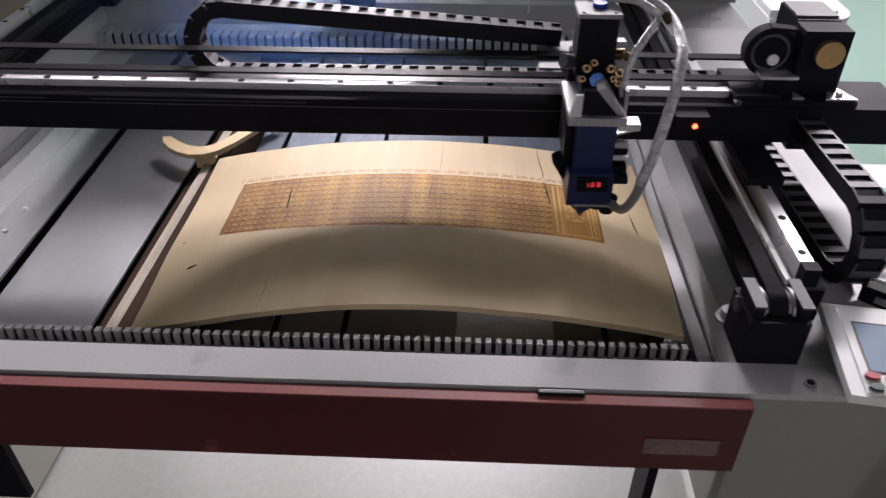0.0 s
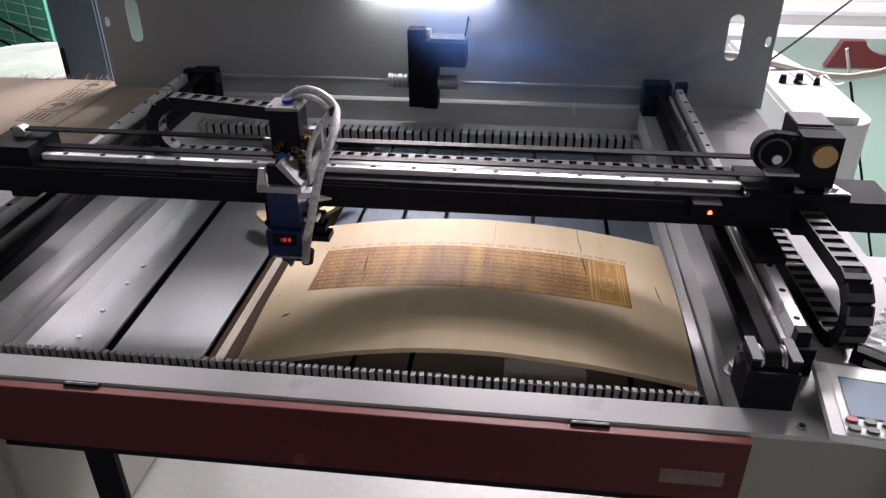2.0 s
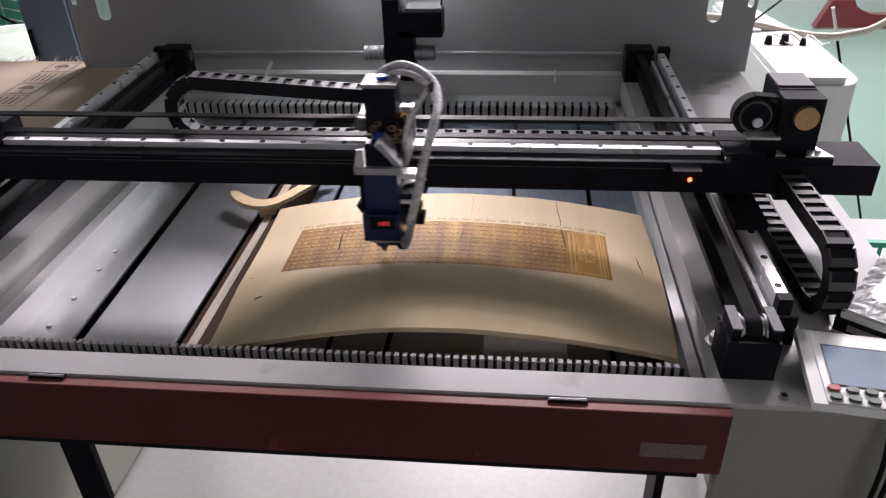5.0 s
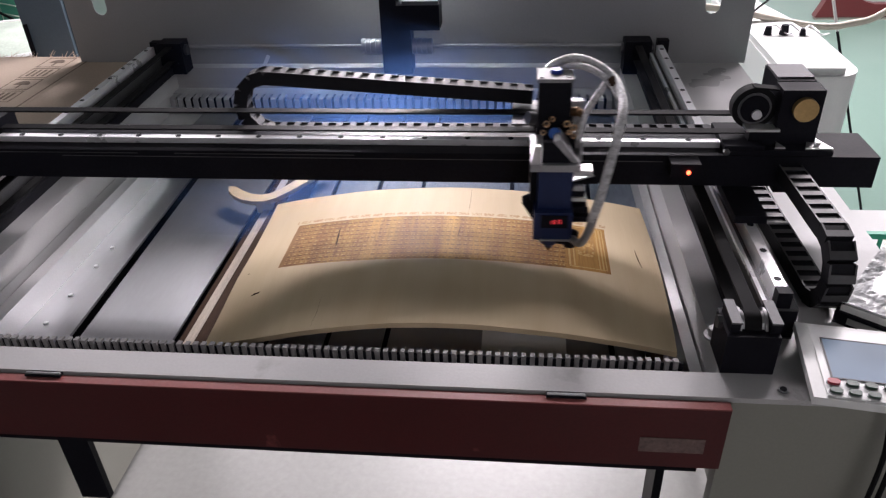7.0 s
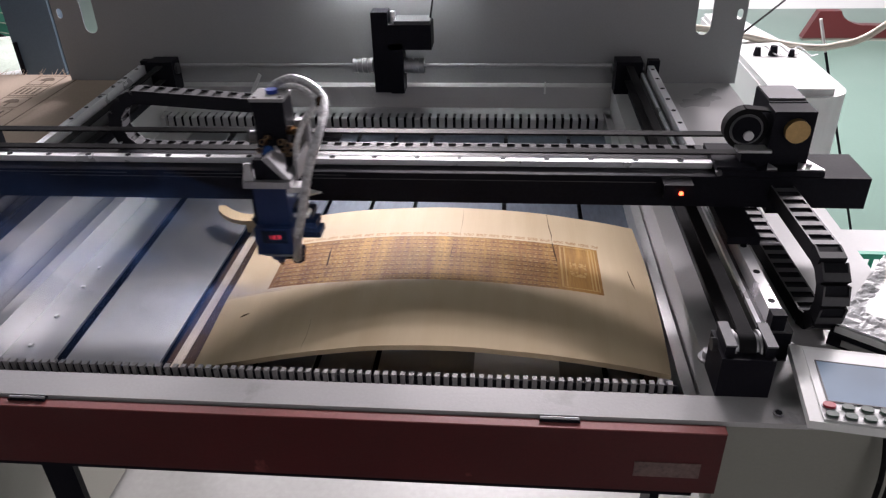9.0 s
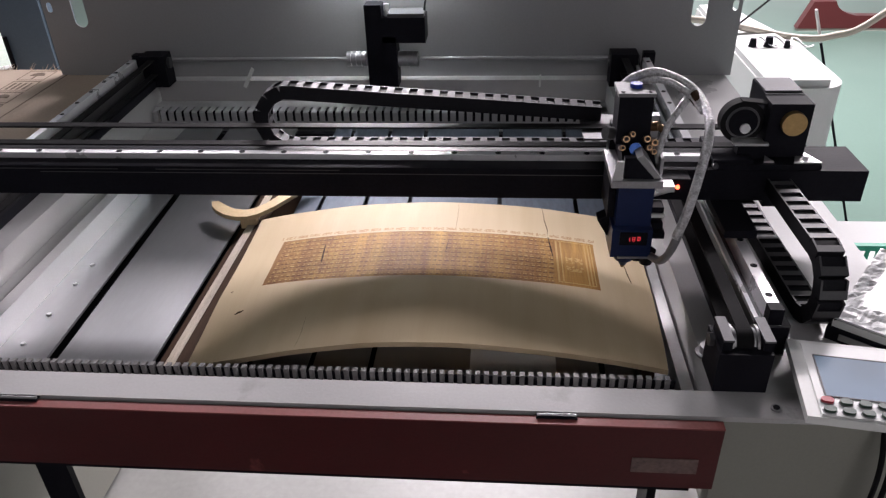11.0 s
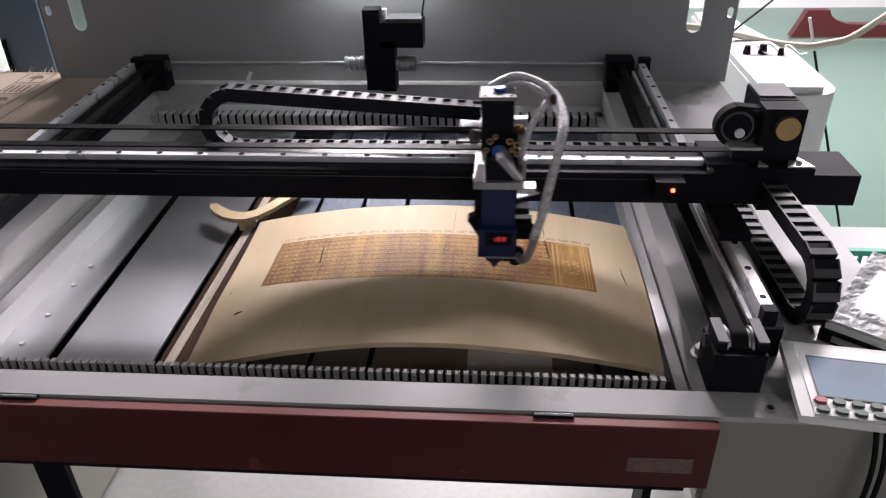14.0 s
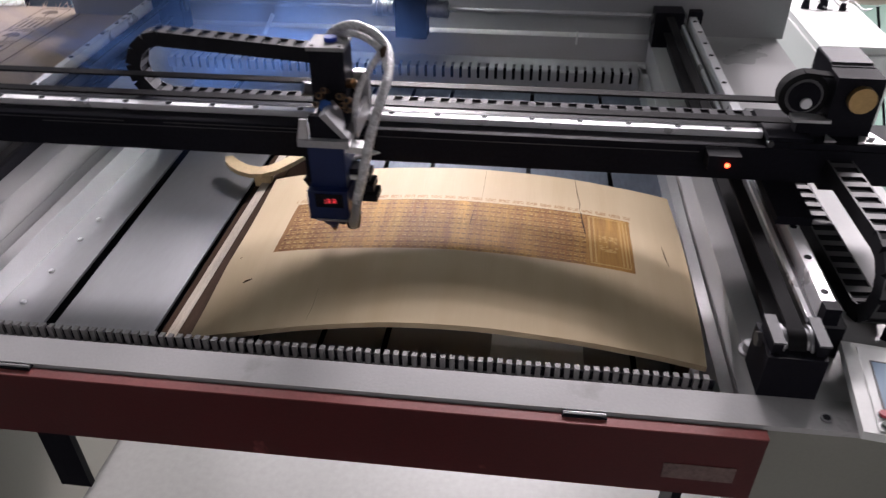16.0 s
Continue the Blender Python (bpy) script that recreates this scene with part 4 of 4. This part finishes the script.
boxes("chain_arm", BLACK, gan, (0.672, 0.71, 0.30, 0.385, 1.0125, 1.0235))

# ---- control panel and things on the side deck ----
PX, PY = 0.627, -0.01
cp = thing("control_panel", "white control panel with blue screen and rubber keys", "control panel", (PX, PY, T))
pbox = boxes("case", WHITE, cp, (PX, PX + 0.205, PY - 0.0525, PY + 0.068, T + 0.0185, T + 0.028), label="white plastic case", bevel=0.004)
boxes("foot", CABINET, pbox, (PX + 0.02, PX + 0.19, PY - 0.02, PY + 0.055, T, T + 0.0183), label="dull grey foot")
boxes("face_plate", mat("white_face_film", (0.82, 0.83, 0.82), 0.3, 0.0, 0.02), pbox, (PX + 0.013, PX + 0.195, PY - 0.0495, PY + 0.061, T + 0.0283, T + 0.0295), bevel=0.0008)
SX0, SX1, SY0, SY1 = PX + 0.0225, PX + 0.128, PY - 0.0215, PY + 0.0405
boxes("screen", LCD, cp, (SX0, SX1, SY0, SY1, T + 0.0297, T + 0.0303), label="lit blue-grey screen")
bm = bmesh.new()
for a in ((SX0 - 0.0016, SX1 + 0.0016, SY1 + 0.0002, SY1 + 0.0016), (SX0 - 0.0016, SX1 + 0.0016, SY0 - 0.0016, SY0 - 0.0002), (SX0 - 0.0016, SX0 - 0.0002, SY0, SY1), (SX1 + 0.0002, SX1 + 0.0016, SY0, SY1)):
    box(bm, *a, T + 0.0297, T + 0.0306)
part("screen_frame", bm, mat("dark_grey_bezel", (0.10, 0.10, 0.11), 0.5), cp)
for r in range(2):
    for c in range(8):
        x, y = PX + 0.0215 + 0.0172 * c, PY - 0.0300 - 0.0130 * r
        red = (r, c) == (0, 0)

        def pill(hw, hh):
            return [(x + s * (hw - hh) + s * hh * math.sin(a), y + s * hh * math.cos(a)) for s in (1, -1) for a in [math.pi * q / 8 for q in range(9)]]

        bm = bmesh.new()
        prism(bm, pill(0.0060, 0.0038), "z", T + 0.0296, T + 0.0330)
        k = part("key", bm, KEYRED if red else KEYGREEN, cp, "red key" if red else "", 0.0013, True)
        bm = bmesh.new()
        prism(bm, pill(0.0069, 0.0047), "z", T + 0.0296, T + 0.0303)
        part("key_rim", bm, DULLALU, k)
cp.rotation_euler = (0, 0, radians(-8))
rods("deck_screw", DULLALU, mach, ((0.607, -0.024, T), (0.607, -0.024, T + 0.002), 0.0055), label="round socket screw", seg=18)
rods("screw_socket", BLACK, mach, ((0.607, -0.024, T + 0.002), (0.607, -0.024, T + 0.0026), 0.0038), seg=6)
# white slab added where the grey deck catches bright light
slab("deck_glare_sheet", WHITEPAINT, "white slab painting the bright light on the side deck", "white sheet", (0.712, 0.81, 0.12, 0.66, T, T + 0.002), kind="")
FX, FY = 0.70, 0.098
film = thing("wrapped_panel", "white flat panel wrapped in crinkled clear film", "wrapped panel", (FX, FY, T))
bm = bmesh.new()
bmesh.ops.create_grid(bm, x_segments=30, y_segments=40, size=1)
for v in bm.verts:
    x, y = (v.co.x + 1) / 2, (v.co.y + 1) / 2
    edge = min(x, 1 - x, y, 1 - y)
    v.co = (FX + 0.095 * x, FY + 0.19 * y, T + 0.030 + (0.0035 * noise.noise((x * 14, y * 22, 1)) if 0 < edge < 0.2 else 0))
bmesh.ops.solidify(bm, geom=bm.faces[:], thickness=0.002)
part("clear_film", bm, FOIL, film, "crinkled shiny film")
boxes("panel_body", WHITE, film, (FX + 0.001, FX + 0.094, FY + 0.001, FY + 0.189, T + 0.0165, T + 0.0255), bevel=0.001)
boxes("black_base", BLACK, film, (FX - 0.003, FX + 0.098, FY - 0.003, FY + 0.193, T, T + 0.0162), bevel=0.001)
boxes("label_strip", ALU, film, (FX + 0.012, FX + 0.07, FY - 0.0038, FY - 0.0031, T + 0.004, T + 0.012))
film.rotation_euler = (0, 0, radians(-37))

# ---- behind and beside the machine ----
def white_machine():
    wm = thing("white_machine", "white rounded machine housing with loose plugs on top", "machine housing", (1.03, 1.5, 0))
    bm = bmesh.new()
    prism(bm, [(0.955, 1.17), *[(1.08 + 0.075 * math.sin(math.radians(15 * k)), 1.245 - 0.075 * math.cos(math.radians(15 * k))) for k in range(7)], (1.155, 1.55), (1.07, 1.95), (0.955, 1.95)], "z", 0.0, 0.868)
    part("housing", bm, WHITEPAINT, wm, "white painted housing", 0.012, True)
    bm = bmesh.new()
    prism(bm, [(0.958, 1.185), (1.108, 1.185), (1.108, 1.52), (1.050, 1.93), (0.958, 1.93)], "z", 0.8682, 0.885)
    part("top_cover", bm, WHITEPAINT, wm, "white top cover", 0.006, True)
    for x, y, r in ((0.999, 1.463, 0.011), (1.041, 1.463, 0.013), (1.087, 1.453, 0.009)):
        plug = rods("plug", BLACK, wm, ((x, y, 0.8852), (x, y, 0.8852 + 2 * r), r, r * 0.7), label="small black plug", seg=12)
        bm = bmesh.new()
        tube(bm, [(x, y, 0.8852 + 1.5 * r), (x + 0.02, y + 0.01, 0.908), (x + 0.045, y - 0.012, 0.891), (x + 0.07, y + 0.004, 0.8892)], 0.0022, 6)
        part("lead", bm, ALU, plug, "thin grey lead", smooth=True)


white_machine()
bm = bmesh.new()
tube(bm, [(0.80, 1.60, 0.93), (0.90, 1.60, 0.920), (0.98, 1.60, 0.905), (1.095, 1.60, 0.8805), (1.181, 1.60, 0.868), (1.259, 1.60, 0.873), (1.368, 1.60, 0.92), (1.6, 1.62, 1.15), (1.8, 1.7, 1.6), (1.86, 1.75, 3.1)], 0.0098, 12)
solid("cream_hose", CREAM, "thick cream coloured suction hose sagging beside the machine", "hose", bm, smooth=True)
bm = bmesh.new()
tube(bm, [(0.822, 1.036, 1.06), (0.98, 1.25, 1.09), (1.25, 1.6, 1.16), (1.6, 2.1, 1.28), (2.4, 3.0, 1.7), (3.6, 4.0, 3.1)], 0.0024, 8)
solid("black_cable", RUBBER, "thin black cable stretched across the room", "cable", bm, smooth=True)
bm = bmesh.new()
rod(bm, (1.58, 1.7, 0.0), (1.276, 1.7, 0.825), 0.0042, 10)
pole = solid("thin_pole", BLACK, "thin dark leaning pole, a reflection painted on its upper end", "pole", bm, smooth=True)
# white length painted for the reflection on the pole's top
rods("pole_reflection", WHITEPAINT, pole, ((1.2759, 1.7, 0.8253), (1.24, 1.7, 0.924), 0.0045), label="upper end with its reflection painted in")



def far_machine():
    fm = thing("maroon_machine", "maroon machine end cover with a rounded cut-out", "machine", (2.9, 4.9, 0))
    bm = bmesh.new()
    prism(bm, [(2.37, 0.02), (2.452, 0.205), (2.598, 0.205), (2.606, 0.185), (2.622, 0.163), (2.651, 0.141), (2.70, 0.119), (2.754, 0.107), (3.4, 0.10), (3.4, 0.02)], "y", 4.8, 4.87)
    part("cover", bm, MAROON, fm, "maroon painted cover", 0.008)
    boxes("plinth", CABINET, fm, (2.38, 3.4, 4.805, 4.868, 0.0, 0.0198), label="grey plinth")
    pf = thing("white_profiles", "stack of long white aluminium profiles on the floor", "profile stack", (2.9, 6.1, 0))
    for k in range(5):
        boxes("profile", WHITEPAINT if k % 2 == 0 else ALU, pf, (1.4, 4.8, 5.75 + 0.16 * k, 5.88 + 0.16 * k, 0.0, 0.07 + 0.075 * k), bevel=0.006)
    for k in range(9):
        boxes("clip", WHITE, pf, (2.55 + 0.11 * k, 2.60 + 0.11 * k, 6.40, 6.47, 0.3705, 0.42))


far_machine()


def carton():
    cb = thing("cardboard_carton", "flattened brown cardboard carton with printed handling marks", "cardboard carton", (-0.85, 0.8, 0))
    boxes("carton_body", CARD, cb, (-1.2, -0.70, 0.50, 1.07, 0.0, 0.955), label="brown carton body", bevel=0.003)
    fl = boxes("flap", CARD, cb, (-0.697, -0.512, 0.50, 1.025, T + 0.001, T + 0.006), label="brown carton flap", bevel=0.001)
    bm = bmesh.new()
    box(bm, -0.712, -0.709, 0.50, 1.068, 0.9552, 0.9557)
    part("crease", bm, CARDPRINT, cb, "dark folded crease")
    for k, cy in enumerate((0.80, 0.875, 0.95, 1.025)):
        cx = -0.782
        bm = bmesh.new()
        for b in ((-0.034, 0.034, -0.033, -0.031), (-0.034, 0.034, 0.031, 0.033), (-0.034, -0.032, -0.031, 0.031), (0.032, 0.034, -0.031, 0.031)):
            box(bm, cx + b[0], cx + b[1], cy + b[2], cy + b[3], 0.9552, 0.9557)
        if k % 2:
            prism(bm, [(cx + 0.018 * math.cos(a), cy - 0.002 + 0.022 * math.sin(a)) for a in [math.pi * j / 8 for j in range(9)]], "z", 0.9552, 0.9557)
            box(bm, cx - 0.002, cx + 0.002, cy - 0.024, cy - 0.0025, 0.9552, 0.9557)
        else:
            for j in range(4):
                box(bm, cx - 0.024 + 0.013 * j, cx - 0.018 + 0.013 * j, cy - 0.022, cy + 0.022, 0.9552, 0.9557)
        part("printed_mark", bm, CARDPRINT, cb, "dark printed handling mark")
    rnd = random.Random(4)
    bm = bmesh.new()
    for j in range(46):
        x, y = rnd.uniform(-1.0, -0.72), 1.068
        rod(bm, (x, y - 0.01, 0.953), (x + rnd.uniform(-0.02, 0.02), y + rnd.uniform(0.0, 0.02), 0.957 + rnd.uniform(0.0, 0.012)), 0.0009, 5, 0.0003)
    tagged(part("torn_fibres", bm, CARD, cb, "frayed torn carton edge"), kind="stuff")


carton()


def white_chair():
    ch = thing("white_chair", "white tubular chair with wire seat", "chair", (-1.35, 1.6, 0))
    bm = bmesh.new()
    tube(bm, [(-1.42 + 0.27 * math.cos(a), 1.72 + 0.24 * math.sin(a), 0.80) for a in [math.radians(24 * k) for k in range(16)]], 0.013, 8)
    part("seat_rim", bm, WHITE, ch, "white tube rim", smooth=True)
    bm = bmesh.new()
    bmesh.ops.create_uvsphere(bm, u_segments=32, v_segments=14, radius=1)
    for v in bm.verts:
        v.co = Vector((-1.42 + 0.262 * v.co.x, 1.72 + 0.232 * v.co.y, 0.803 + 0.022 * v.co.z * (1 + 0.3 * noise.noise(v.co * 3))))
    part("seat_pad", bm, PADGREEN, ch, "pale green-white seat pad", smooth=True)
    for x, y in ((-1.62, 1.56), (-1.24, 1.56), (-1.62, 1.88), (-1.24, 1.88)):
        rods("leg", WHITE, ch, ((x, y, 0.0), (x * 0.95 - 0.07, y, 0.79), 0.012), seg=10)
    rods("back_post", WHITE, ch, ((-1.66, 1.86, 0.80), (-1.78, 1.93, 1.35), 0.014), ((-1.30, 1.95, 0.80), (-1.42, 2.0, 1.35), 0.014), seg=10)


white_chair()


def net_screen():
    ns = thing("green_net_screen", "green mesh screen with dark cords", "mesh screen", (-1.7, 2.5, 0))
    boxes("sheet", GREEN, ns, (-3.4, -1.86, 2.5, 2.52, 0.0, 1.9), label="pale green sheet")
    bm = bmesh.new()
    for k in range(34):
        rod(bm, (-3.4, 2.488, 0.35 + 0.045 * k), (-1.87, 2.488, 0.05 + 0.045 * k), 0.0028, 5)
    for k in range(16):
        rod(bm, (-3.3 + 0.09 * k, 2.482, 0.02), (-3.3 + 0.09 * k + 0.02, 2.482, 1.88), 0.0022, 5)
    tagged(part("cord_net", bm, PADGREEN, ns, "pale net cords"), kind="stuff")
    for dz in (0.0, -0.11):
        rods("dark_cord", RUBBER, ns, ((-3.3, 2.474, 1.45 + dz), (-1.87, 2.474, 0.66 + dz), 0.006), label="dark diagonal cord", seg=8)


net_screen()
def dark_cabinet():
    dc = thing("dark_cabinet", "dark blue-grey steel cabinet standing behind the machine", "cabinet", (-0.9, 1.27, 0))
    paint = mat("dark_blue_grey_steel", (0.085, 0.125, 0.17), 0.45, 0.1, 0.1, 4)
    boxes("carcass", paint, dc, (-0.965, -0.835, 1.21, 1.34, 0.0, 1.75), bevel=0.004)
    door = boxes("door", paint, dc, (-0.962, -0.838, 1.200, 1.2095, 0.05, 1.72), bevel=0.002)
    boxes("handle", BLACK, door, (-0.955, -0.948, 1.19, 1.1995, 0.85, 1.0), bevel=0.001)


dark_cabinet()


def basket():
    bk = thing("green_basket", "green perforated plastic basket", "basket", (1.05, 0.62, 0))
    boxes("stool", WHITEPAINT, tagged(thing("white_bench", "low white bench beside the machine", "bench", (1.2, 0.6, 0))), (0.87, 1.75, 0.25, 1.0, 0.55, 0.60), label="white bench top", bevel=0.004)
    for x in (0.90, 1.70):
        for y in (0.28, 0.96):
            boxes("bench_leg", WHITEPAINT, bpy.data.objects["white_bench"], (x, x + 0.03, y, y + 0.03, 0.0, 0.549))
    boxes("bottom", GREEN, bk, (0.99, 1.25, 0.46, 0.70, 0.601, 0.606), bevel=0.001)
    bm = bmesh.new()
    for k in range(14):
        x = 0.99 + 0.02 * k
        for y in (0.458, 0.70):
            box(bm, x - 0.004, x + 0.004, y, y + 0.003, 0.606, 0.70)
    for k in range(13):
        y = 0.46 + 0.02 * k
        for x in (0.986, 1.252):
            box(bm, x, x + 0.003, y - 0.004, y + 0.004, 0.606, 0.70)
    for z in (0.625, 0.65, 0.675):
        box(bm, 0.985, 1.256, 0.455, 0.4575, z, z + 0.006)
        box(bm, 0.9835, 0.9858, 0.455, 0.705, z, z + 0.006)
    tagged(part("lattice", bm, GREEN, bk, "green lattice sides"), kind="stuff")
    bm = bmesh.new()
    for b in ((0.98, 1.262, 0.448, 0.46), (0.98, 1.262, 0.70, 0.712), (0.98, 0.992, 0.46, 0.70), (1.25, 1.262, 0.46, 0.70)):
        box(bm, *b, 0.70, 0.712)
    part("rim", bm, GREEN, bk, "", 0.002)
    bm = bmesh.new()
    bmesh.ops.create_icosphere(bm, subdivisions=4, radius=1)
    for v in bm.verts:
        n = 1 + 0.35 * noise.noise(v.co * 2.3) + 0.15 * noise.noise(v.co * 7)
        v.co = Vector((1.06 + 0.10 * v.co.x * n, 0.36 + 0.075 * v.co.y * n, max(0.601, 0.64 + 0.055 * v.co.z * n)))
    solid("blue_bag", NAVY, "crumpled blue plastic bag on the bench", "plastic bag", bm, smooth=True)


basket()
# cables below the control panel
for dx in (0.0, 0.010):
    bm = bmesh.new()
    tube(bm, [(0.705 + dx, -0.045, 0.955), (0.706 + dx, -0.062, 0.90), (0.704 + dx, -0.066, 0.80), (0.708 + dx, -0.064, 0.60), (0.70 + dx, -0.06, 0.2), (0.70 + dx, -0.06, 0.0)], 0.0028, 8)
    solid("panel_cable", RUBBER, "thin black cable hanging below the control panel", "cable", bm, group="panel cables", smooth=True)
bm = bmesh.new()
tube(bm, [(0.80, -0.05, 0.86), (0.73, -0.066, 0.79), (0.66, -0.07, 0.725), (0.60, -0.066, 0.66), (0.55, -0.055, 0.55), (0.54, -0.05, 0.0)], 0.0055, 8)
solid("panel_cable", RUBBER, "thick black cable sagging across the pedestal front", "cable", bm, group="panel cables", smooth=True)


def smoke_material():
    m = bpy.data.materials.new("thin_blue_smoke")
    m.use_nodes = True
    N, L = m.node_tree.nodes, m.node_tree.links
    N.remove(N["Principled BSDF"])
    blue = (0.12, 0.26, 0.68, 1)
    dif, trl, clear = N.new("ShaderNodeBsdfDiffuse"), N.new("ShaderNodeBsdfTranslucent"), N.new("ShaderNodeBsdfTransparent")
    dif.inputs[0].default_value = trl.inputs[0].default_value = blue
    body = N.new("ShaderNodeMixShader")
    body.inputs[0].default_value = 0.6
    L.new(dif.outputs[0], body.inputs[1])
    L.new(trl.outputs[0], body.inputs[2])
    tc = N.new("ShaderNodeTexCoord")
    n = N.new("ShaderNodeTexNoise")
    n.inputs["Scale"].default_value, n.inputs["Detail"].default_value, n.inputs["Distortion"].default_value = 1.5, 4, 0.9
    L.new(tc.outputs["Object"], n.inputs[0])
    r = N.new("ShaderNodeMapRange")
    for i, v in enumerate((0.34, 0.72, 0.0, 0.46)):
        r.inputs[i + 1].default_value = v
    L.new(n.outputs[0], r.inputs[0])
    g = N.new("ShaderNodeTexGradient")
    g.gradient_type = "QUADRATIC_SPHERE"
    mp = N.new("ShaderNodeMapping")
    mp.inputs["Scale"].default_value = (1, 0, 1)
    L.new(tc.outputs["Object"], mp.inputs[0])
    L.new(mp.outputs[0], g.inputs[0])
    soft = N.new("ShaderNodeMath")
    soft.operation = "MULTIPLY"
    L.new(r.outputs[0], soft.inputs[0])
    L.new(g.outputs[0], soft.inputs[1])
    out = N.new("ShaderNodeMixShader")
    L.new(soft.outputs[0], out.inputs[0])
    L.new(clear.outputs[0], out.inputs[1])
    L.new(body.outputs[0], out.inputs[2])
    L.new(out.outputs[0], N["Material Output"].inputs[0])
    return m


SMOKE = smoke_material()


def smoke(seed, sx, sy, sz):
    """A drifting wisp: three crumpled veils, thin to nothing at their rims."""
    sm = thing("smoke_wisp", "thin blue smoke wisp drifting over the bed", "smoke", (0, 0, 0), "smoke wisps")
    for k in range(3):
        bm = bmesh.new()
        bmesh.ops.create_grid(bm, x_segments=24, y_segments=24, size=1)
        for v in bm.verts:
            q = Vector((v.co.x * 1.4 + seed, v.co.y * 1.4, k))
            v.co = Vector((v.co.x, 0.8 * noise.noise(q), v.co.y))
        p = part("wisp", bm, SMOKE, sm, smooth=True)
        p.location = (sx * (k - 1) * 0.45, sy * (k - 1), sz * 0.3 * math.sin(k * 2.1 + seed))
        p.scale = (sx, sy, sz)
        p.rotation_euler = (0, radians(25 * math.sin(seed + 2 * k)), 0)
        p.visible_shadow = False
    return sm


# times and places of the wisps
SMOKES = [
    (smoke(1.0, 0.34, 0.05, 0.18), [(0.0, -0.05, 0.75, 0.98), (0.6, 0.05, 0.82, 1.05), (1.2, 0.12, 0.90, 1.10), (1.7, 0.22, 0.92, 1.12), (2.1, 0.46, 0.90, 1.10), (2.6, 0.36, 0.92, 1.18), (3.2, 0.30, 0.94, 1.25), (4.5, 0.20, 0.96, 1.55), (7.0, 0.0, 1.6, 2.6), (16.0, -0.3, 1.9, 2.7)]),
    (smoke(5.0, 0.38, 0.05, 0.17), [(0.0, 0.2, 0.72, 0.60), (5.6, 0.2, 0.70, 0.62), (6.6, 0.18, 0.60, 0.92), (7.2, 0.10, 0.44, 1.02), (7.7, 0.0, 0.42, 1.06), (8.1, -0.18, 0.44, 1.12), (8.5, -0.12, 0.24, 1.02), (9.0, -0.22, 0.12, 0.96), (9.6, -0.6, 0.2, 1.1), (12.0, -1.6, 0.8, 2.3), (16.0, -1.9, 1.0, 2.6)]),
    (smoke(9.0, 0.32, 0.05, 0.15), [(0.0, -0.10, 0.72, 0.58), (13.5, -0.10, 0.72, 0.60), (14.8, 0.0, 0.66, 0.86), (15.5, 0.0, 0.50, 1.06), (16.0, -0.20, 0.46, 1.10)]),
]


def motions():
    for sm, rows in SMOKES:
        walk(sm, [(t, pose(x, y, z, 0, 0, 6 * math.sin(t))) for t, x, y, z in rows])
    walk(head, [(t, pose(x, 0.215, 0.95)) for t, x in HEADWAY])
    for i, o in enumerate(links):
        rows = [(t, link_pose(i, head_at(t))) for t in [k / 10 for k in range(161)]]
        moved = max((m.translation - rows[0][1].translation).length for t, m in rows)
        if moved < 1e-5:
            o.matrix_basis = rows[0][1]
        else:
            walk(o, rows)


# head travel: steady sweeps with short turns at both ends
TURNS = [(-1.575, -0.024), (0.222, 0.4895), (2.0235, -0.024), (3.815, 0.4895), (5.6245, -0.024), (7.4045, 0.4895), (9.19, -0.026), (10.997, 0.4895), (12.787, -0.024), (14.588, 0.4895), (16.39, -0.024)]


def head_at(t):
    for (t0, x0), (t1, x1) in zip(TURNS, TURNS[1:]):
        if t0 <= t <= t1:
            u, e = (t - t0) / (t1 - t0), 0.03
            v = 1 / (1 - e)
            if u < e:
                f = v * u * u / (2 * e)
            elif u > 1 - e:
                f = 1 - v * (1 - u) ** 2 / (2 * e)
            else:
                f = v * (u - e / 2)
            return x0 + (x1 - x0) * f
    return TURNS[-1][1]


HEADWAY = [(k / 10, head_at(k / 10)) for k in range(161)]
motions()
